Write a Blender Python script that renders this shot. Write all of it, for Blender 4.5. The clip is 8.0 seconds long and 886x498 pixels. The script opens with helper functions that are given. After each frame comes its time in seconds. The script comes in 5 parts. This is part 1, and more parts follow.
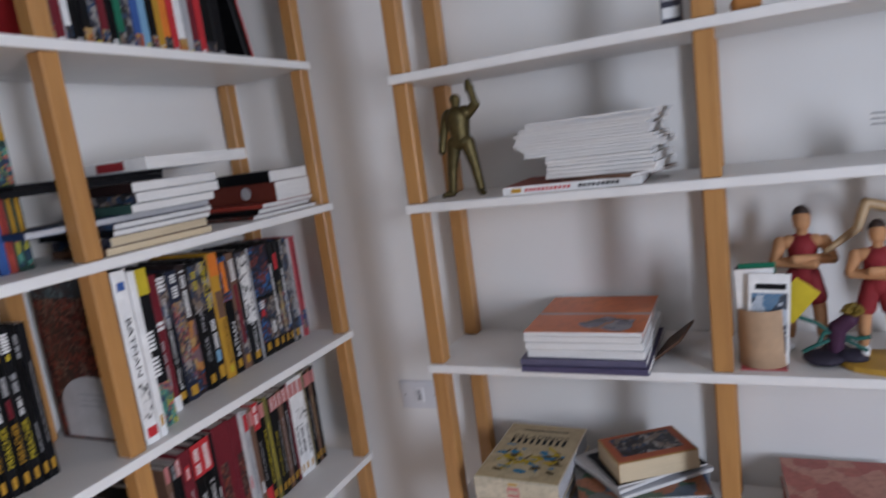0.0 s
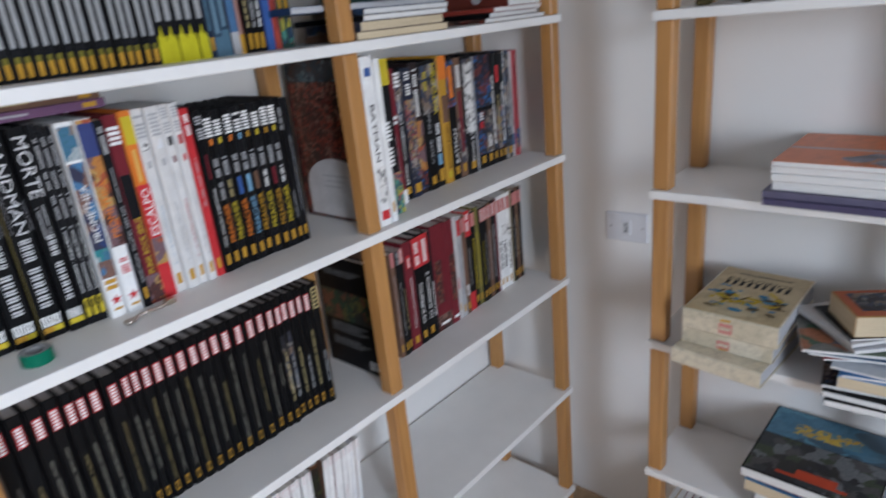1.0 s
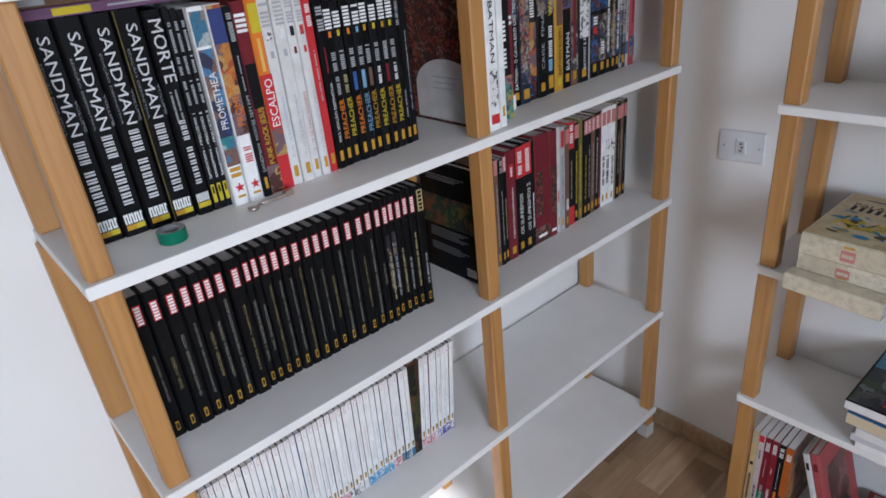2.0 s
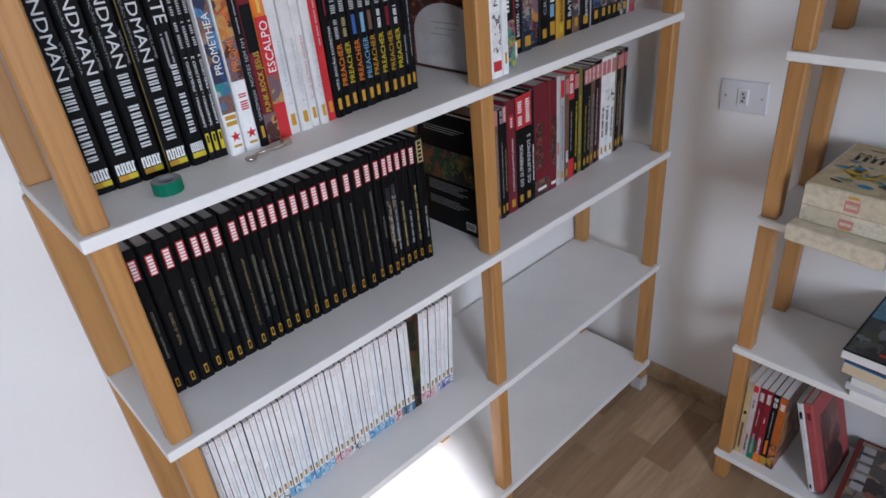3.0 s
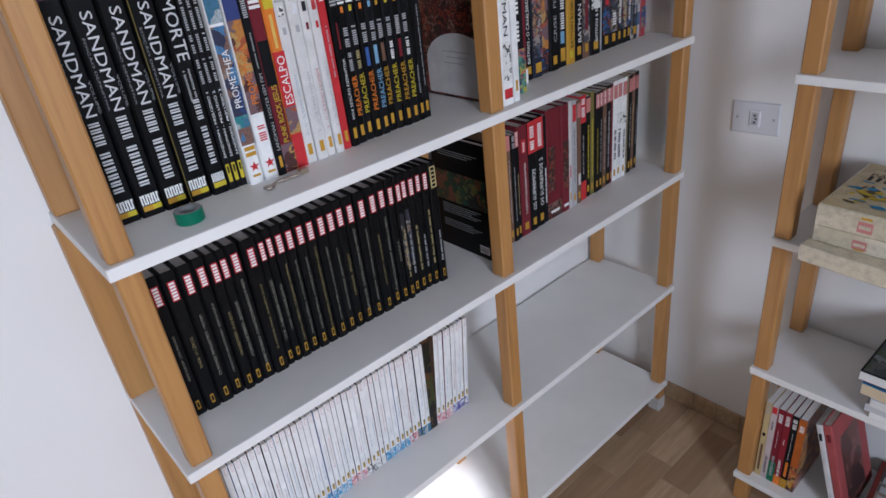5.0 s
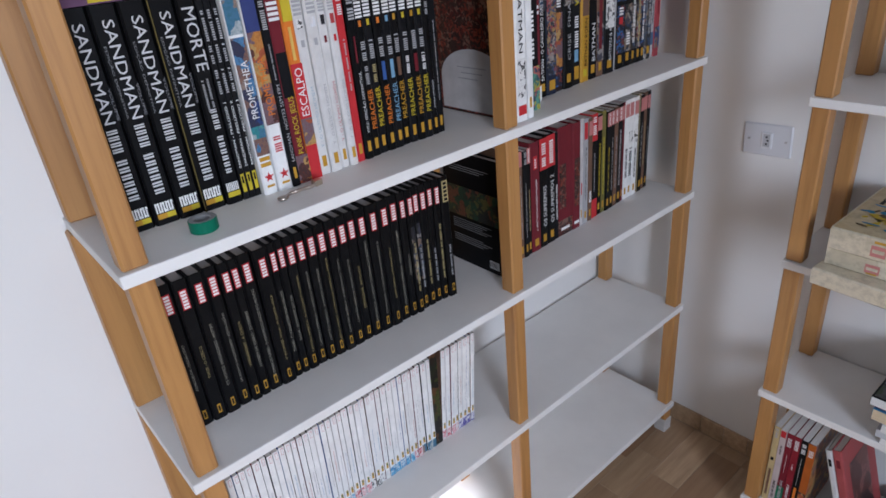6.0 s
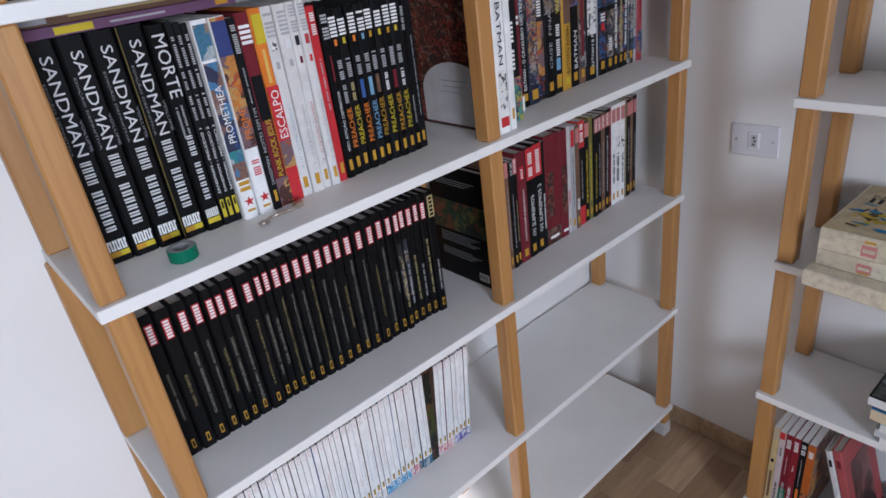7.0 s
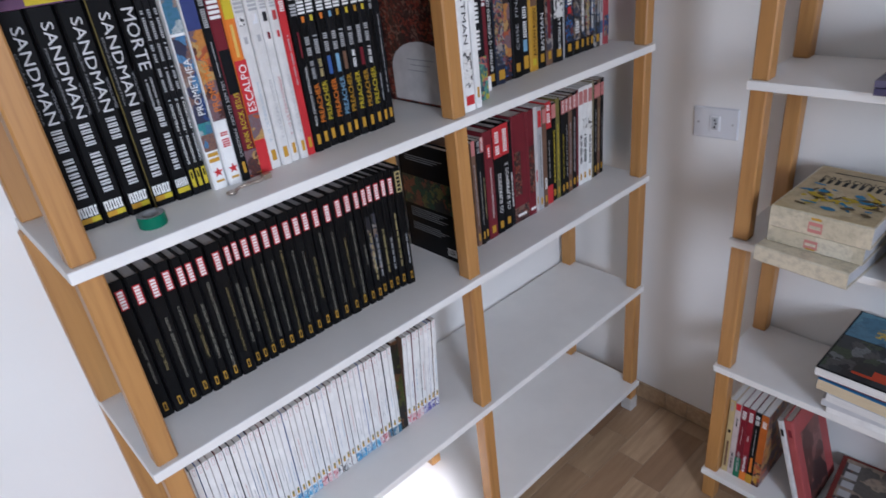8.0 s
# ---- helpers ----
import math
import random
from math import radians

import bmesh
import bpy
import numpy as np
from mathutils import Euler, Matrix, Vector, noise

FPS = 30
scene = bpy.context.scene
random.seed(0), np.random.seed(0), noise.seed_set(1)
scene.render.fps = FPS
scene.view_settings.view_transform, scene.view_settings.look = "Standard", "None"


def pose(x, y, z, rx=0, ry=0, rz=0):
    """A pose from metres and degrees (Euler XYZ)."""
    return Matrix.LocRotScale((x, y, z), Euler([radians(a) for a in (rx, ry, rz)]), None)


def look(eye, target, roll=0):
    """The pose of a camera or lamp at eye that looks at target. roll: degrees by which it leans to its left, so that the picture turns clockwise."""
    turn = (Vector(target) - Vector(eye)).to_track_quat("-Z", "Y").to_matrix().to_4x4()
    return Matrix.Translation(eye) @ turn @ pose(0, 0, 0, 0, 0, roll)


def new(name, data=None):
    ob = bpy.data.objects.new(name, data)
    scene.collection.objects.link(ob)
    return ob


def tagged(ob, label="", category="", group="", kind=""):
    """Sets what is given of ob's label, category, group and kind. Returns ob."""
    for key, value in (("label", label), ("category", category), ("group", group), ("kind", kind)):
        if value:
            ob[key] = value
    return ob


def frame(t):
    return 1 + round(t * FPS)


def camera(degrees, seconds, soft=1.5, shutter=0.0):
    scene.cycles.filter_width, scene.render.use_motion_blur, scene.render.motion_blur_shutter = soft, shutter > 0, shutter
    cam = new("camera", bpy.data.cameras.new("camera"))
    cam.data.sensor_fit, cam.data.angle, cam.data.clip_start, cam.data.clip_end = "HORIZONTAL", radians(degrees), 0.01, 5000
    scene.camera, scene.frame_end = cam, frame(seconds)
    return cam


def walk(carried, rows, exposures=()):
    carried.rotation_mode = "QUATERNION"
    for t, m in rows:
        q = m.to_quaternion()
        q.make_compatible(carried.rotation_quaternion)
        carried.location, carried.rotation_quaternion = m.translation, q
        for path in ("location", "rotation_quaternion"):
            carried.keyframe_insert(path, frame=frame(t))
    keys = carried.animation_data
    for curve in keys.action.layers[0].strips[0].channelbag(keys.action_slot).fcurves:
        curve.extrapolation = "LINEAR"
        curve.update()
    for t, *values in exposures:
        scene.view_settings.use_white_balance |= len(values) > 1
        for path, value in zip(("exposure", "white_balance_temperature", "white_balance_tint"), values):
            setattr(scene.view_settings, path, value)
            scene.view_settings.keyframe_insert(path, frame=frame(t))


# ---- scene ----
# The camera, hand-held before the two open bookcases.
cam = camera(69.5, 8.0, soft=1.6, shutter=0.4)
PATH = [
    (0, (0.347, 0.469, 1.641), (-0.502, 2.249, 1.310), -7.6),
    (0.5, (0.297, 0.457, 1.599), (-0.778, 2.058, 1.070), -6.4),
    (1, (0.253, 0.409, 1.557), (-1.019, 1.787, 0.862), -5.9),
    (1.5, (0.220, 0.375, 1.543), (-1.163, 1.561, 0.718), -6.3),
    (1.7, (0.216, 0.370, 1.539), (-1.171, 1.527, 0.680), -6.1),
    (2.8, (0.182, 0.347, 1.513), (-1.150, 1.467, 0.527), -5.5),
    (3, (0.177, 0.351, 1.512), (-1.136, 1.471, 0.501), -5.8),
    (3.5, (0.178, 0.352, 1.511), (-1.135, 1.468, 0.495), -6.8),
    (4, (0.182, 0.349, 1.517), (-1.141, 1.468, 0.518), -6.6),
    (4.5, (0.190, 0.340, 1.525), (-1.168, 1.448, 0.562), -7.1),
    (4.7, (0.194, 0.347, 1.527), (-1.172, 1.450, 0.569), -7.1),
    (5.8, (0.193, 0.351, 1.538), (-1.186, 1.462, 0.608), -6.3),
    (6, (0.184, 0.341, 1.531), (-1.206, 1.450, 0.616), -5.8),
    (6.5, (0.186, 0.347, 1.541), (-1.241, 1.422, 0.644), -7.6),
    (7, (0.183, 0.370, 1.542), (-1.206, 1.489, 0.638), -7.8),
    (7.5, (0.209, 0.347, 1.537), (-1.180, 1.468, 0.636), -7.2),
    (8, (0.246, 0.362, 1.533), (-1.103, 1.499, 0.592), -6.9),]
walk(cam, [(t, look(eye, target, roll)) for t, eye, target, roll in PATH],
     [(0.0, 0.67, 5950, 19), (0.6, 0.76, 5900, 16), (1.4, 0.99, 5800, 13), (2.2, 0.85, 5850, 15), (4.2, 0.77, 5800, 17), (6.5, 0.83, 5800, 17), (8.0, 0.88, 5750, 17)])

# World, sky and daylight through the openings of the room.
world = bpy.data.worlds.new("sky")
scene.world = world
world.use_nodes = True
wn = world.node_tree.nodes
sky = wn.new("ShaderNodeTexSky")
sky.sky_type = "NISHITA"
sky.sun_disc = False
sky.sun_elevation = radians(30)
sky.sun_rotation = radians(120)
wn["Background"].inputs["Strength"].default_value = 0.12
world.node_tree.links.new(sky.outputs["Color"], wn["Background"].inputs["Color"])
sun = new("sun", bpy.data.lights.new("sun", "SUN"))
sun.data.energy, sun.data.angle, sun.data.color = 5.0, radians(1.5), (1.0, 0.97, 0.93)
sun.matrix_world = look((2.85, -0.93, 1.89), (0, 0, 0))


def sky_panel(name, eye, target, sx, sy, watts, colour):
    lamp = new(name, bpy.data.lights.new(name, "AREA"))
    lamp.data.shape, lamp.data.size, lamp.data.size_y = "RECTANGLE", sx, sy
    lamp.data.energy, lamp.data.color = watts, colour
    lamp.matrix_world = look(eye, target)
    return lamp


sky_panel("window_daylight", (2.08, -0.14, 1.54), (0.0, -0.14, 1.54), 0.64, 1.10, 31, (0.84, 0.93, 1.0))

# ---------------------------------------------------------------- materials


def shader(name):
    m = bpy.data.materials.new(name)
    m.use_nodes = True
    return m, m.node_tree.nodes, m.node_tree.links, m.node_tree.nodes["Principled BSDF"]


def coords(n, l, scale, shift=False):
    """Object coordinates in metres, scaled, shifted for each object."""
    tc, mp = n.new("ShaderNodeTexCoord"), n.new("ShaderNodeMapping")
    mp.inputs["Scale"].default_value = scale
    l.new(tc.outputs["Object"], mp.inputs["Vector"])
    if shift:
        oi, mul = n.new("ShaderNodeObjectInfo"), n.new("ShaderNodeMath")
        mul.operation, mul.inputs[1].default_value = "MULTIPLY", 37.0
        l.new(oi.outputs["Random"], mul.inputs[0])
        l.new(mul.outputs[0], mp.inputs["Location"])
    return mp.outputs["Vector"]


def noise_node(n, l, vec, scale, detail=4.0, rough=0.6):
    t = n.new("ShaderNodeTexNoise")
    t.inputs["Scale"].default_value, t.inputs["Detail"].default_value, t.inputs["Roughness"].default_value = scale, detail, rough
    l.new(vec, t.inputs["Vector"])
    return t.outputs["Fac"]


def ramp(n, l, fac, stops, mode="LINEAR"):
    r = n.new("ShaderNodeValToRGB")
    r.color_ramp.interpolation = mode
    e = r.color_ramp.elements
    while len(e) < len(stops):
        e.new(0.5)
    for k, (p, c) in enumerate(stops):
        e[k].position, e[k].color = p, (*c, 1)
    l.new(fac, r.inputs["Fac"])
    return r.outputs["Color"]


def bump(n, l, bsdf, height, strength, dist):
    b = n.new("ShaderNodeBump")
    b.inputs["Strength"].default_value, b.inputs["Distance"].default_value = strength, dist
    l.new(height, b.inputs["Height"])
    l.new(b.outputs["Normal"], bsdf.inputs["Normal"])


def mixed(n, l, fac, a, b):
    m = n.new("ShaderNodeMix")
    m.data_type = "RGBA"
    for sock, val in ((m.inputs[0], fac), (m.inputs[6], a), (m.inputs[7], b)):
        if hasattr(val, "links"):
            l.new(val, sock)
        else:
            sock.default_value = val if isinstance(val, float) else (*val, 1)
    return m.outputs[2]


def dim(c, k):
    return tuple(v * k for v in c)


def plaster(name, colour):
    m, n, l, b = shader(name)
    v = coords(n, l, (1, 1, 1))
    big, small = noise_node(n, l, v, 2.2, 3), noise_node(n, l, v, 60, 4)
    l.new(ramp(n, l, big, ((0.3, dim(colour, 0.95)), (0.7, colour))), b.inputs["Base Color"])
    b.inputs["Roughness"].default_value = 0.75
    bump(n, l, b, small, 0.18, 0.0016)
    return m


def laminate(name, colour, rough=0.38):
    m, n, l, b = shader(name)
    v = coords(n, l, (1, 1, 1), True)
    stain, fine = noise_node(n, l, v, 7, 4), noise_node(n, l, v, 500, 2)
    l.new(ramp(n, l, stain, ((0.35, dim(colour, 0.94)), (0.65, colour))), b.inputs["Base Color"])
    l.new(ramp(n, l, stain, ((0.3, (rough, rough, rough)), (0.7, (rough + 0.14,) * 3))), b.inputs["Roughness"])
    bump(n, l, b, fine, 0.08, 0.0004)
    return m


def timber(name, dark, light, along="z"):
    m, n, l, b = shader(name)
    s = {"z": (1, 1, 0.05), "y": (1, 0.05, 1), "x": (0.05, 1, 1)}[along]
    v = coords(n, l, s, True)
    grain, fibre = noise_node(n, l, v, 70, 5, 0.65), noise_node(n, l, v, 420, 3)
    v2 = coords(n, l, (1, 1, 0.3), True)
    cloud = noise_node(n, l, v2, 9, 3)
    base = ramp(n, l, grain, ((0.28, dark), (0.5, dim(light, 0.9)), (0.72, light)))
    l.new(mixed(n, l, ramp(n, l, cloud, ((0.35, (0, 0, 0)), (0.75, (0.45, 0.45, 0.45)))), base, dark), b.inputs["Base Color"])
    b.inputs["Roughness"].default_value = 0.42
    bump(n, l, b, fibre, 0.12, 0.0005)
    return m


INKS = {}


def ink(r, g, bl, rough=0.4):
    """Printed paper or cloth of one colour, with a little wear."""
    key = (round(r, 3), round(g, 3), round(bl, 3), rough)
    if key not in INKS:
        m, n, l, b = shader("ink")
        v = coords(n, l, (1, 1, 1), True)
        wear, fine = noise_node(n, l, v, 35, 5), noise_node(n, l, v, 260, 3)
        c = (r, g, bl)
        lift = tuple(min(1, q * 1.12 + 0.004) for q in c)
        l.new(ramp(n, l, wear, ((0.3, dim(c, 0.86)), (0.6, c), (0.78, lift))), b.inputs["Base Color"])
        l.new(ramp(n, l, wear, ((0.3, (rough,) * 3), (0.7, (rough + 0.15,) * 3))), b.inputs["Roughness"])
        b.inputs["Specular IOR Level"].default_value = 0.13
        bump(n, l, b, fine, 0.06, 0.0003)
        INKS[key] = m
    return INKS[key]


ARTS = {}


def art(key, colours, scale=26.0, stretch=(1, 1, 1), rough=0.35):
    """Many-coloured printed artwork: warped patches of the given inks."""
    if key not in ARTS:
        m, n, l, b = shader("printed_art_" + key)
        v = coords(n, l, stretch, True)
        warp = n.new("ShaderNodeTexNoise")
        warp.inputs["Scale"].default_value, warp.inputs["Detail"].default_value = scale * 0.6, 4
        l.new(v, warp.inputs["Vector"])
        add = n.new("ShaderNodeMixRGB")
        add.blend_type, add.inputs["Fac"].default_value = "ADD", 0.09
        l.new(v, add.inputs[1])
        l.new(warp.outputs["Color"], add.inputs[2])
        vor = n.new("ShaderNodeTexVoronoi")
        vor.inputs["Scale"].default_value = scale
        l.new(add.outputs[0], vor.inputs["Vector"])
        sep = n.new("ShaderNodeSeparateColor")
        l.new(vor.outputs["Color"], sep.inputs[0])
        k = len(colours)
        flat = ramp(n, l, sep.outputs[0], [(q / k, c) for q, c in enumerate(colours)], "CONSTANT")
        fine = noise_node(n, l, v, scale * 5, 5, 0.7)
        l.new(mixed(n, l, ramp(n, l, fine, ((0.45, (0, 0, 0)), (0.66, (0.5, 0.5, 0.5)))), flat, dim(colours[0], 0.5)), b.inputs["Base Color"])
        b.inputs["Roughness"].default_value = rough
        b.inputs["Specular IOR Level"].default_value = 0.3
        ARTS[key] = m
    return ARTS[key]


def paper(name, colour, axis):
    """The edge of a block of leaves: fine lines along the leaves."""
    m, n, l, b = shader(name)
    s = [14.0, 14.0, 14.0]
    s[axis] = 1500.0
    v = coords(n, l, s, True)
    lines = noise_node(n, l, v, 1.0, 3, 0.7)
    stain = noise_node(n, l, coords(n, l, (1, 1, 1), True), 18, 3)
    base = ramp(n, l, lines, ((0.3, dim(colour, 0.72)), (0.6, colour)))
    l.new(mixed(n, l, ramp(n, l, stain, ((0.4, (0, 0, 0)), (0.8, (0.35, 0.35, 0.35)))), base, dim(colour, 0.8)), b.inputs["Base Color"])
    b.inputs["Roughness"].default_value = 0.85
    bump(n, l, b, lines, 0.3, 0.0006)
    return m


def plank_tile(name, dark, light):
    m, n, l, b = shader(name)
    v = coords(n, l, (1, 0.08, 1), True)
    grain = noise_node(n, l, v, 55, 5, 0.65)
    oi = n.new("ShaderNodeObjectInfo")
    geo = n.new("ShaderNodeNewGeometry")
    tone = n.new("ShaderNodeMath")
    tone.operation = "FRACT"
    su = n.new("ShaderNodeMath")
    su.operation = "ADD"
    l.new(oi.outputs["Random"], su.inputs[0])
    l.new(geo.outputs["Random Per Island"], su.inputs[1])
    l.new(su.outputs[0], tone.inputs[0])
    body = ramp(n, l, tone.outputs[0], ((0.0, dark), (0.5, dim(light, 0.82)), (1.0, light)))
    l.new(mixed(n, l, ramp(n, l, grain, ((0.35, (0.55,) * 3), (0.7, (0.0,) * 3))), body, dim(dark, 0.75)), b.inputs["Base Color"])
    b.inputs["Roughness"].default_value = 0.34
    bump(n, l, b, grain, 0.1, 0.0006)
    return m


def metal(name, colour, rough):
    m, n, l, b = shader(name)
    v = coords(n, l, (1, 1, 1), True)
    t = noise_node(n, l, v, 60, 4)
    l.new(ramp(n, l, t, ((0.3, dim(colour, 0.6)), (0.7, colour))), b.inputs["Base Color"])
    b.inputs["Metallic"].default_value, b.inputs["Roughness"].default_value = 0.85, rough
    return m


WALL = plaster("white_wall_paint", (0.80, 0.79, 0.77))
# The ceiling is unseen and duller than white, to lower the ambient light.
CEIL = plaster("ceiling_low_bounce", (0.66, 0.66, 0.65))
# Grey of the unseen walls, chosen to weaken the light they bounce back.
FAR = plaster("unseen_wall_low_bounce", (0.40, 0.385, 0.365))
BOARD = laminate("white_laminate", (0.78, 0.77, 0.75))
PLASTIC = laminate("white_plastic", (0.74, 0.75, 0.77), 0.3)
WOOD = timber("varnished_pine", (0.33, 0.150, 0.045), (0.49, 0.248, 0.076))
FLOOR = plank_tile("wood_look_tile", (0.30, 0.175, 0.095), (0.55, 0.385, 0.235))
GROUT = ink(0.36, 0.28, 0.20, 0.8)
PAGES = {k: paper("white_leaves", (0.76, 0.75, 0.73), k) for k in (0, 1, 2)}
CREAM = paper("cream_leaves", (0.66, 0.54, 0.36), 1)
GREYP = paper("grey_leaves", (0.50, 0.50, 0.52), 1)
BLACK, COAL = ink(0.0045, 0.0045, 0.0052, 0.40), ink(0.008, 0.008, 0.0095, 0.44)
WHITE, SILVER = ink(0.80, 0.80, 0.79), ink(0.40, 0.40, 0.41)
RED, MAROON = ink(0.52, 0.035, 0.04), ink(0.16, 0.02, 0.028)
FLAME = ink(0.50, 0.46, 0.015)
YELLOW, AMBER = ink(0.56, 0.44, 0.03), ink(0.50, 0.27, 0.03)
GOLD = ink(0.44, 0.36, 0.17)
ORANGE = ink(0.70, 0.20, 0.03)
BLUE, SKYB = ink(0.05, 0.11, 0.32), ink(0.20, 0.38, 0.55)
PURPLE = ink(0.15, 0.075, 0.14)
BROWN = ink(0.16, 0.09, 0.06)
GREEN = ink(0.02, 0.16, 0.09, 0.35)
CREAMP = art("old_cream", [(0.62, 0.55, 0.41), (0.66, 0.60, 0.47), (0.55, 0.49, 0.36), (0.64, 0.57, 0.43)], 14)
ART_DARK = art("dark", [(0.02, 0.02, 0.025), (0.05, 0.05, 0.07), (0.22, 0.16, 0.12), (0.03, 0.06, 0.12), (0.30, 0.28, 0.26), (0.02, 0.02, 0.02)], 60)
ART_BLUE = art("blue", [(0.03, 0.06, 0.18), (0.08, 0.20, 0.36), (0.20, 0.11, 0.08), (0.04, 0.04, 0.07), (0.28, 0.20, 0.16)], 44)
ART_WARM = art("warm", [(0.36, 0.09, 0.04), (0.46, 0.20, 0.05), (0.06, 0.03, 0.03), (0.16, 0.11, 0.13), (0.44, 0.28, 0.10)], 44)
ART_RED = art("red", [(0.10, 0.018, 0.016), (0.02, 0.013, 0.013), (0.24, 0.05, 0.03), (0.04, 0.025, 0.022), (0.20, 0.12, 0.09), (0.03, 0.016, 0.016)], 95)
ART_GREEN = art("green", [(0.05, 0.16, 0.14), (0.40, 0.36, 0.05), (0.03, 0.05, 0.10), (0.10, 0.28, 0.22), (0.45, 0.12, 0.10)], 70)
ART_COMIC = art("comic", [(0.05, 0.08, 0.15), (0.34, 0.22, 0.08), (0.28, 0.06, 0.06), (0.03, 0.03, 0.03), (0.34, 0.30, 0.26), (0.02, 0.02, 0.03)], 90)
ART_SHADE = art("shade", [(0.012, 0.012, 0.012), (0.05, 0.06, 0.015), (0.02, 0.015, 0.012), (0.10, 0.045, 0.02), (0.015, 0.02, 0.012)], 40)
ART_SEA = art("sea", [(0.10, 0.34, 0.56), (0.52, 0.66, 0.76), (0.05, 0.22, 0.44), (0.66, 0.72, 0.76), (0.16, 0.42, 0.62)], 95)
ART_PINK = art("pink", [(0.62, 0.20, 0.24), (0.74, 0.70, 0.70), (0.50, 0.08, 0.10), (0.72, 0.46, 0.46), (0.70, 0.68, 0.70)], 95)
ART_VIOLET = art("violet", [(0.10, 0.09, 0.30), (0.62, 0.62, 0.72), (0.20, 0.18, 0.44), (0.70, 0.70, 0.74)], 95)
ART_NIGHT = art("night_figure", [(0.01, 0.012, 0.02), (0.03, 0.14, 0.36), (0.012, 0.015, 0.03), (0.015, 0.02, 0.04), (0.20, 0.04, 0.03), (0.02, 0.03, 0.06)], 85)
ART_TEAL = art("teal", [(0.04, 0.22, 0.24), (0.40, 0.44, 0.46), (0.06, 0.16, 0.26), (0.10, 0.26, 0.28), (0.30, 0.20, 0.16)], 36)
ART_BW = art("ink_drawing", [(0.74, 0.73, 0.71), (0.03, 0.03, 0.03), (0.76, 0.75, 0.73), (0.70, 0.70, 0.69)], 90)
ART_PALE = art("pale", [(0.74, 0.74, 0.75), (0.62, 0.66, 0.74), (0.76, 0.73, 0.72), (0.70, 0.71, 0.74)], 40, (1, 1, 0.2))

# ---------------------------------------------------------------- building helpers


def box(bm, x0, y0, z0, x1, y1, z1, mat=0, bevel=0.0):
    v = [bm.verts.new(p) for p in ((x0, y0, z0), (x1, y0, z0), (x1, y1, z0), (x0, y1, z0), (x0, y0, z1), (x1, y0, z1), (x1, y1, z1), (x0, y1, z1))]
    fs = [bm.faces.new([v[k] for k in q]) for q in ((0, 3, 2, 1), (4, 5, 6, 7), (0, 1, 5, 4), (1, 2, 6, 5), (2, 3, 7, 6), (3, 0, 4, 7))]
    for f in fs:
        f.material_index = mat
    if bevel:
        es = list({e for f in fs for e in f.edges})
        bmesh.ops.bevel(bm, geom=es, offset=bevel, segments=1, affect="EDGES", profile=0.5)


def mesh_of(name, bm, *mats, smooth=False):
    me = bpy.data.meshes.new(name)
    bm.to_mesh(me)
    bm.free()
    for m in mats:
        me.materials.append(m)
    if smooth:
        me.polygons.foreach_set("use_smooth", [True] * len(me.polygons))
    return me


def part(name, bm, material, parent, label="", smooth=False):
    me = bm if isinstance(bm, bpy.types.Mesh) else mesh_of(name, bm, *(material if isinstance(material, (list, tuple)) else [material]), smooth=smooth)
    ob = new(name, me)
    ob.parent = parent
    return tagged(ob, label)


def boxpart(name, parent, x0, y0, z0, x1, y1, z1, material, bevel=0.0, label=""):
    bm = bmesh.new()
    box(bm, x0, y0, z0, x1, y1, z1, 0, bevel)
    return part(name, bm, material, parent, label)


def thing(name, m, label, category, group="", kind=""):
    ob = new(name)
    ob.empty_display_size = 0.05
    ob.matrix_world = m
    return tagged(ob, label, category, group, kind)


def structure(name, label, category, material, *boxes, bevel=0.0):
    bm = bmesh.new()
    for b in boxes:
        box(bm, *b, 0, bevel)
    return tagged(new(name, mesh_of(name, bm, material)), label, category, kind="structure")


rnd = random.Random(7)
WORDS = {}


def words(body, material):
    """A flat mesh of one line of lettering, 1 high, centred, starting from x = 0; with its width."""
    key = (body, material.name)
    if key not in WORDS:
        cu = bpy.data.curves.new("lettering", "FONT")
        cu.body, cu.size, cu.align_x, cu.resolution_u = body, 1.35, "LEFT", 2
        ob = new("lettering", cu)
        dg = bpy.context.evaluated_depsgraph_get()
        me = bpy.data.meshes.new_from_object(ob.evaluated_get(dg))
        bpy.data.objects.remove(ob)
        bpy.data.curves.remove(cu)
        me.materials.clear()
        me.materials.append(material)
        xs = [v.co.x for v in me.vertices] or [0, 1]
        x0, x1 = min(xs), max(xs)
        ys = [v.co.y for v in me.vertices] or [0, 1]
        ymid = 0.5 * (0.0 + max(ys))
        for v in me.vertices:
            v.co.x -= x0
            v.co.y -= ymid
        WORDS[key] = (me, x1 - x0, max(ys))
    return WORDS[key]


def lettering(parent, body, material, m, length=None, high=None, name="title"):
    """Lettering whose line runs along m's x axis from m's origin."""
    me, w, tall = words(body, material)
    sx = length / w if length else high / tall
    sy = high / tall if high else sx
    ob = new(name, me)
    ob.parent = parent
    ob.matrix_basis = m @ Matrix.Diagonal((sx, sy, 1, 1))
    return ob


# A line on a spine, read downwards or upwards.
DOWN = Matrix(((0, 0, 1, 0), (0, 1, 0, 0), (-1, 0, 0, 0), (0, 0, 0, 1)))
UP = Matrix(((0, 0, 1, 0), (0, -1, 0, 0), (1, 0, 0, 0), (0, 0, 0, 1)))


def spine_words(parent, body, material, y, z, length, high, way="up"):
    rot = UP if way == "up" else DOWN
    return lettering(parent, body, material, Matrix.Translation((0.0020, y, z)) @ rot, length, high)


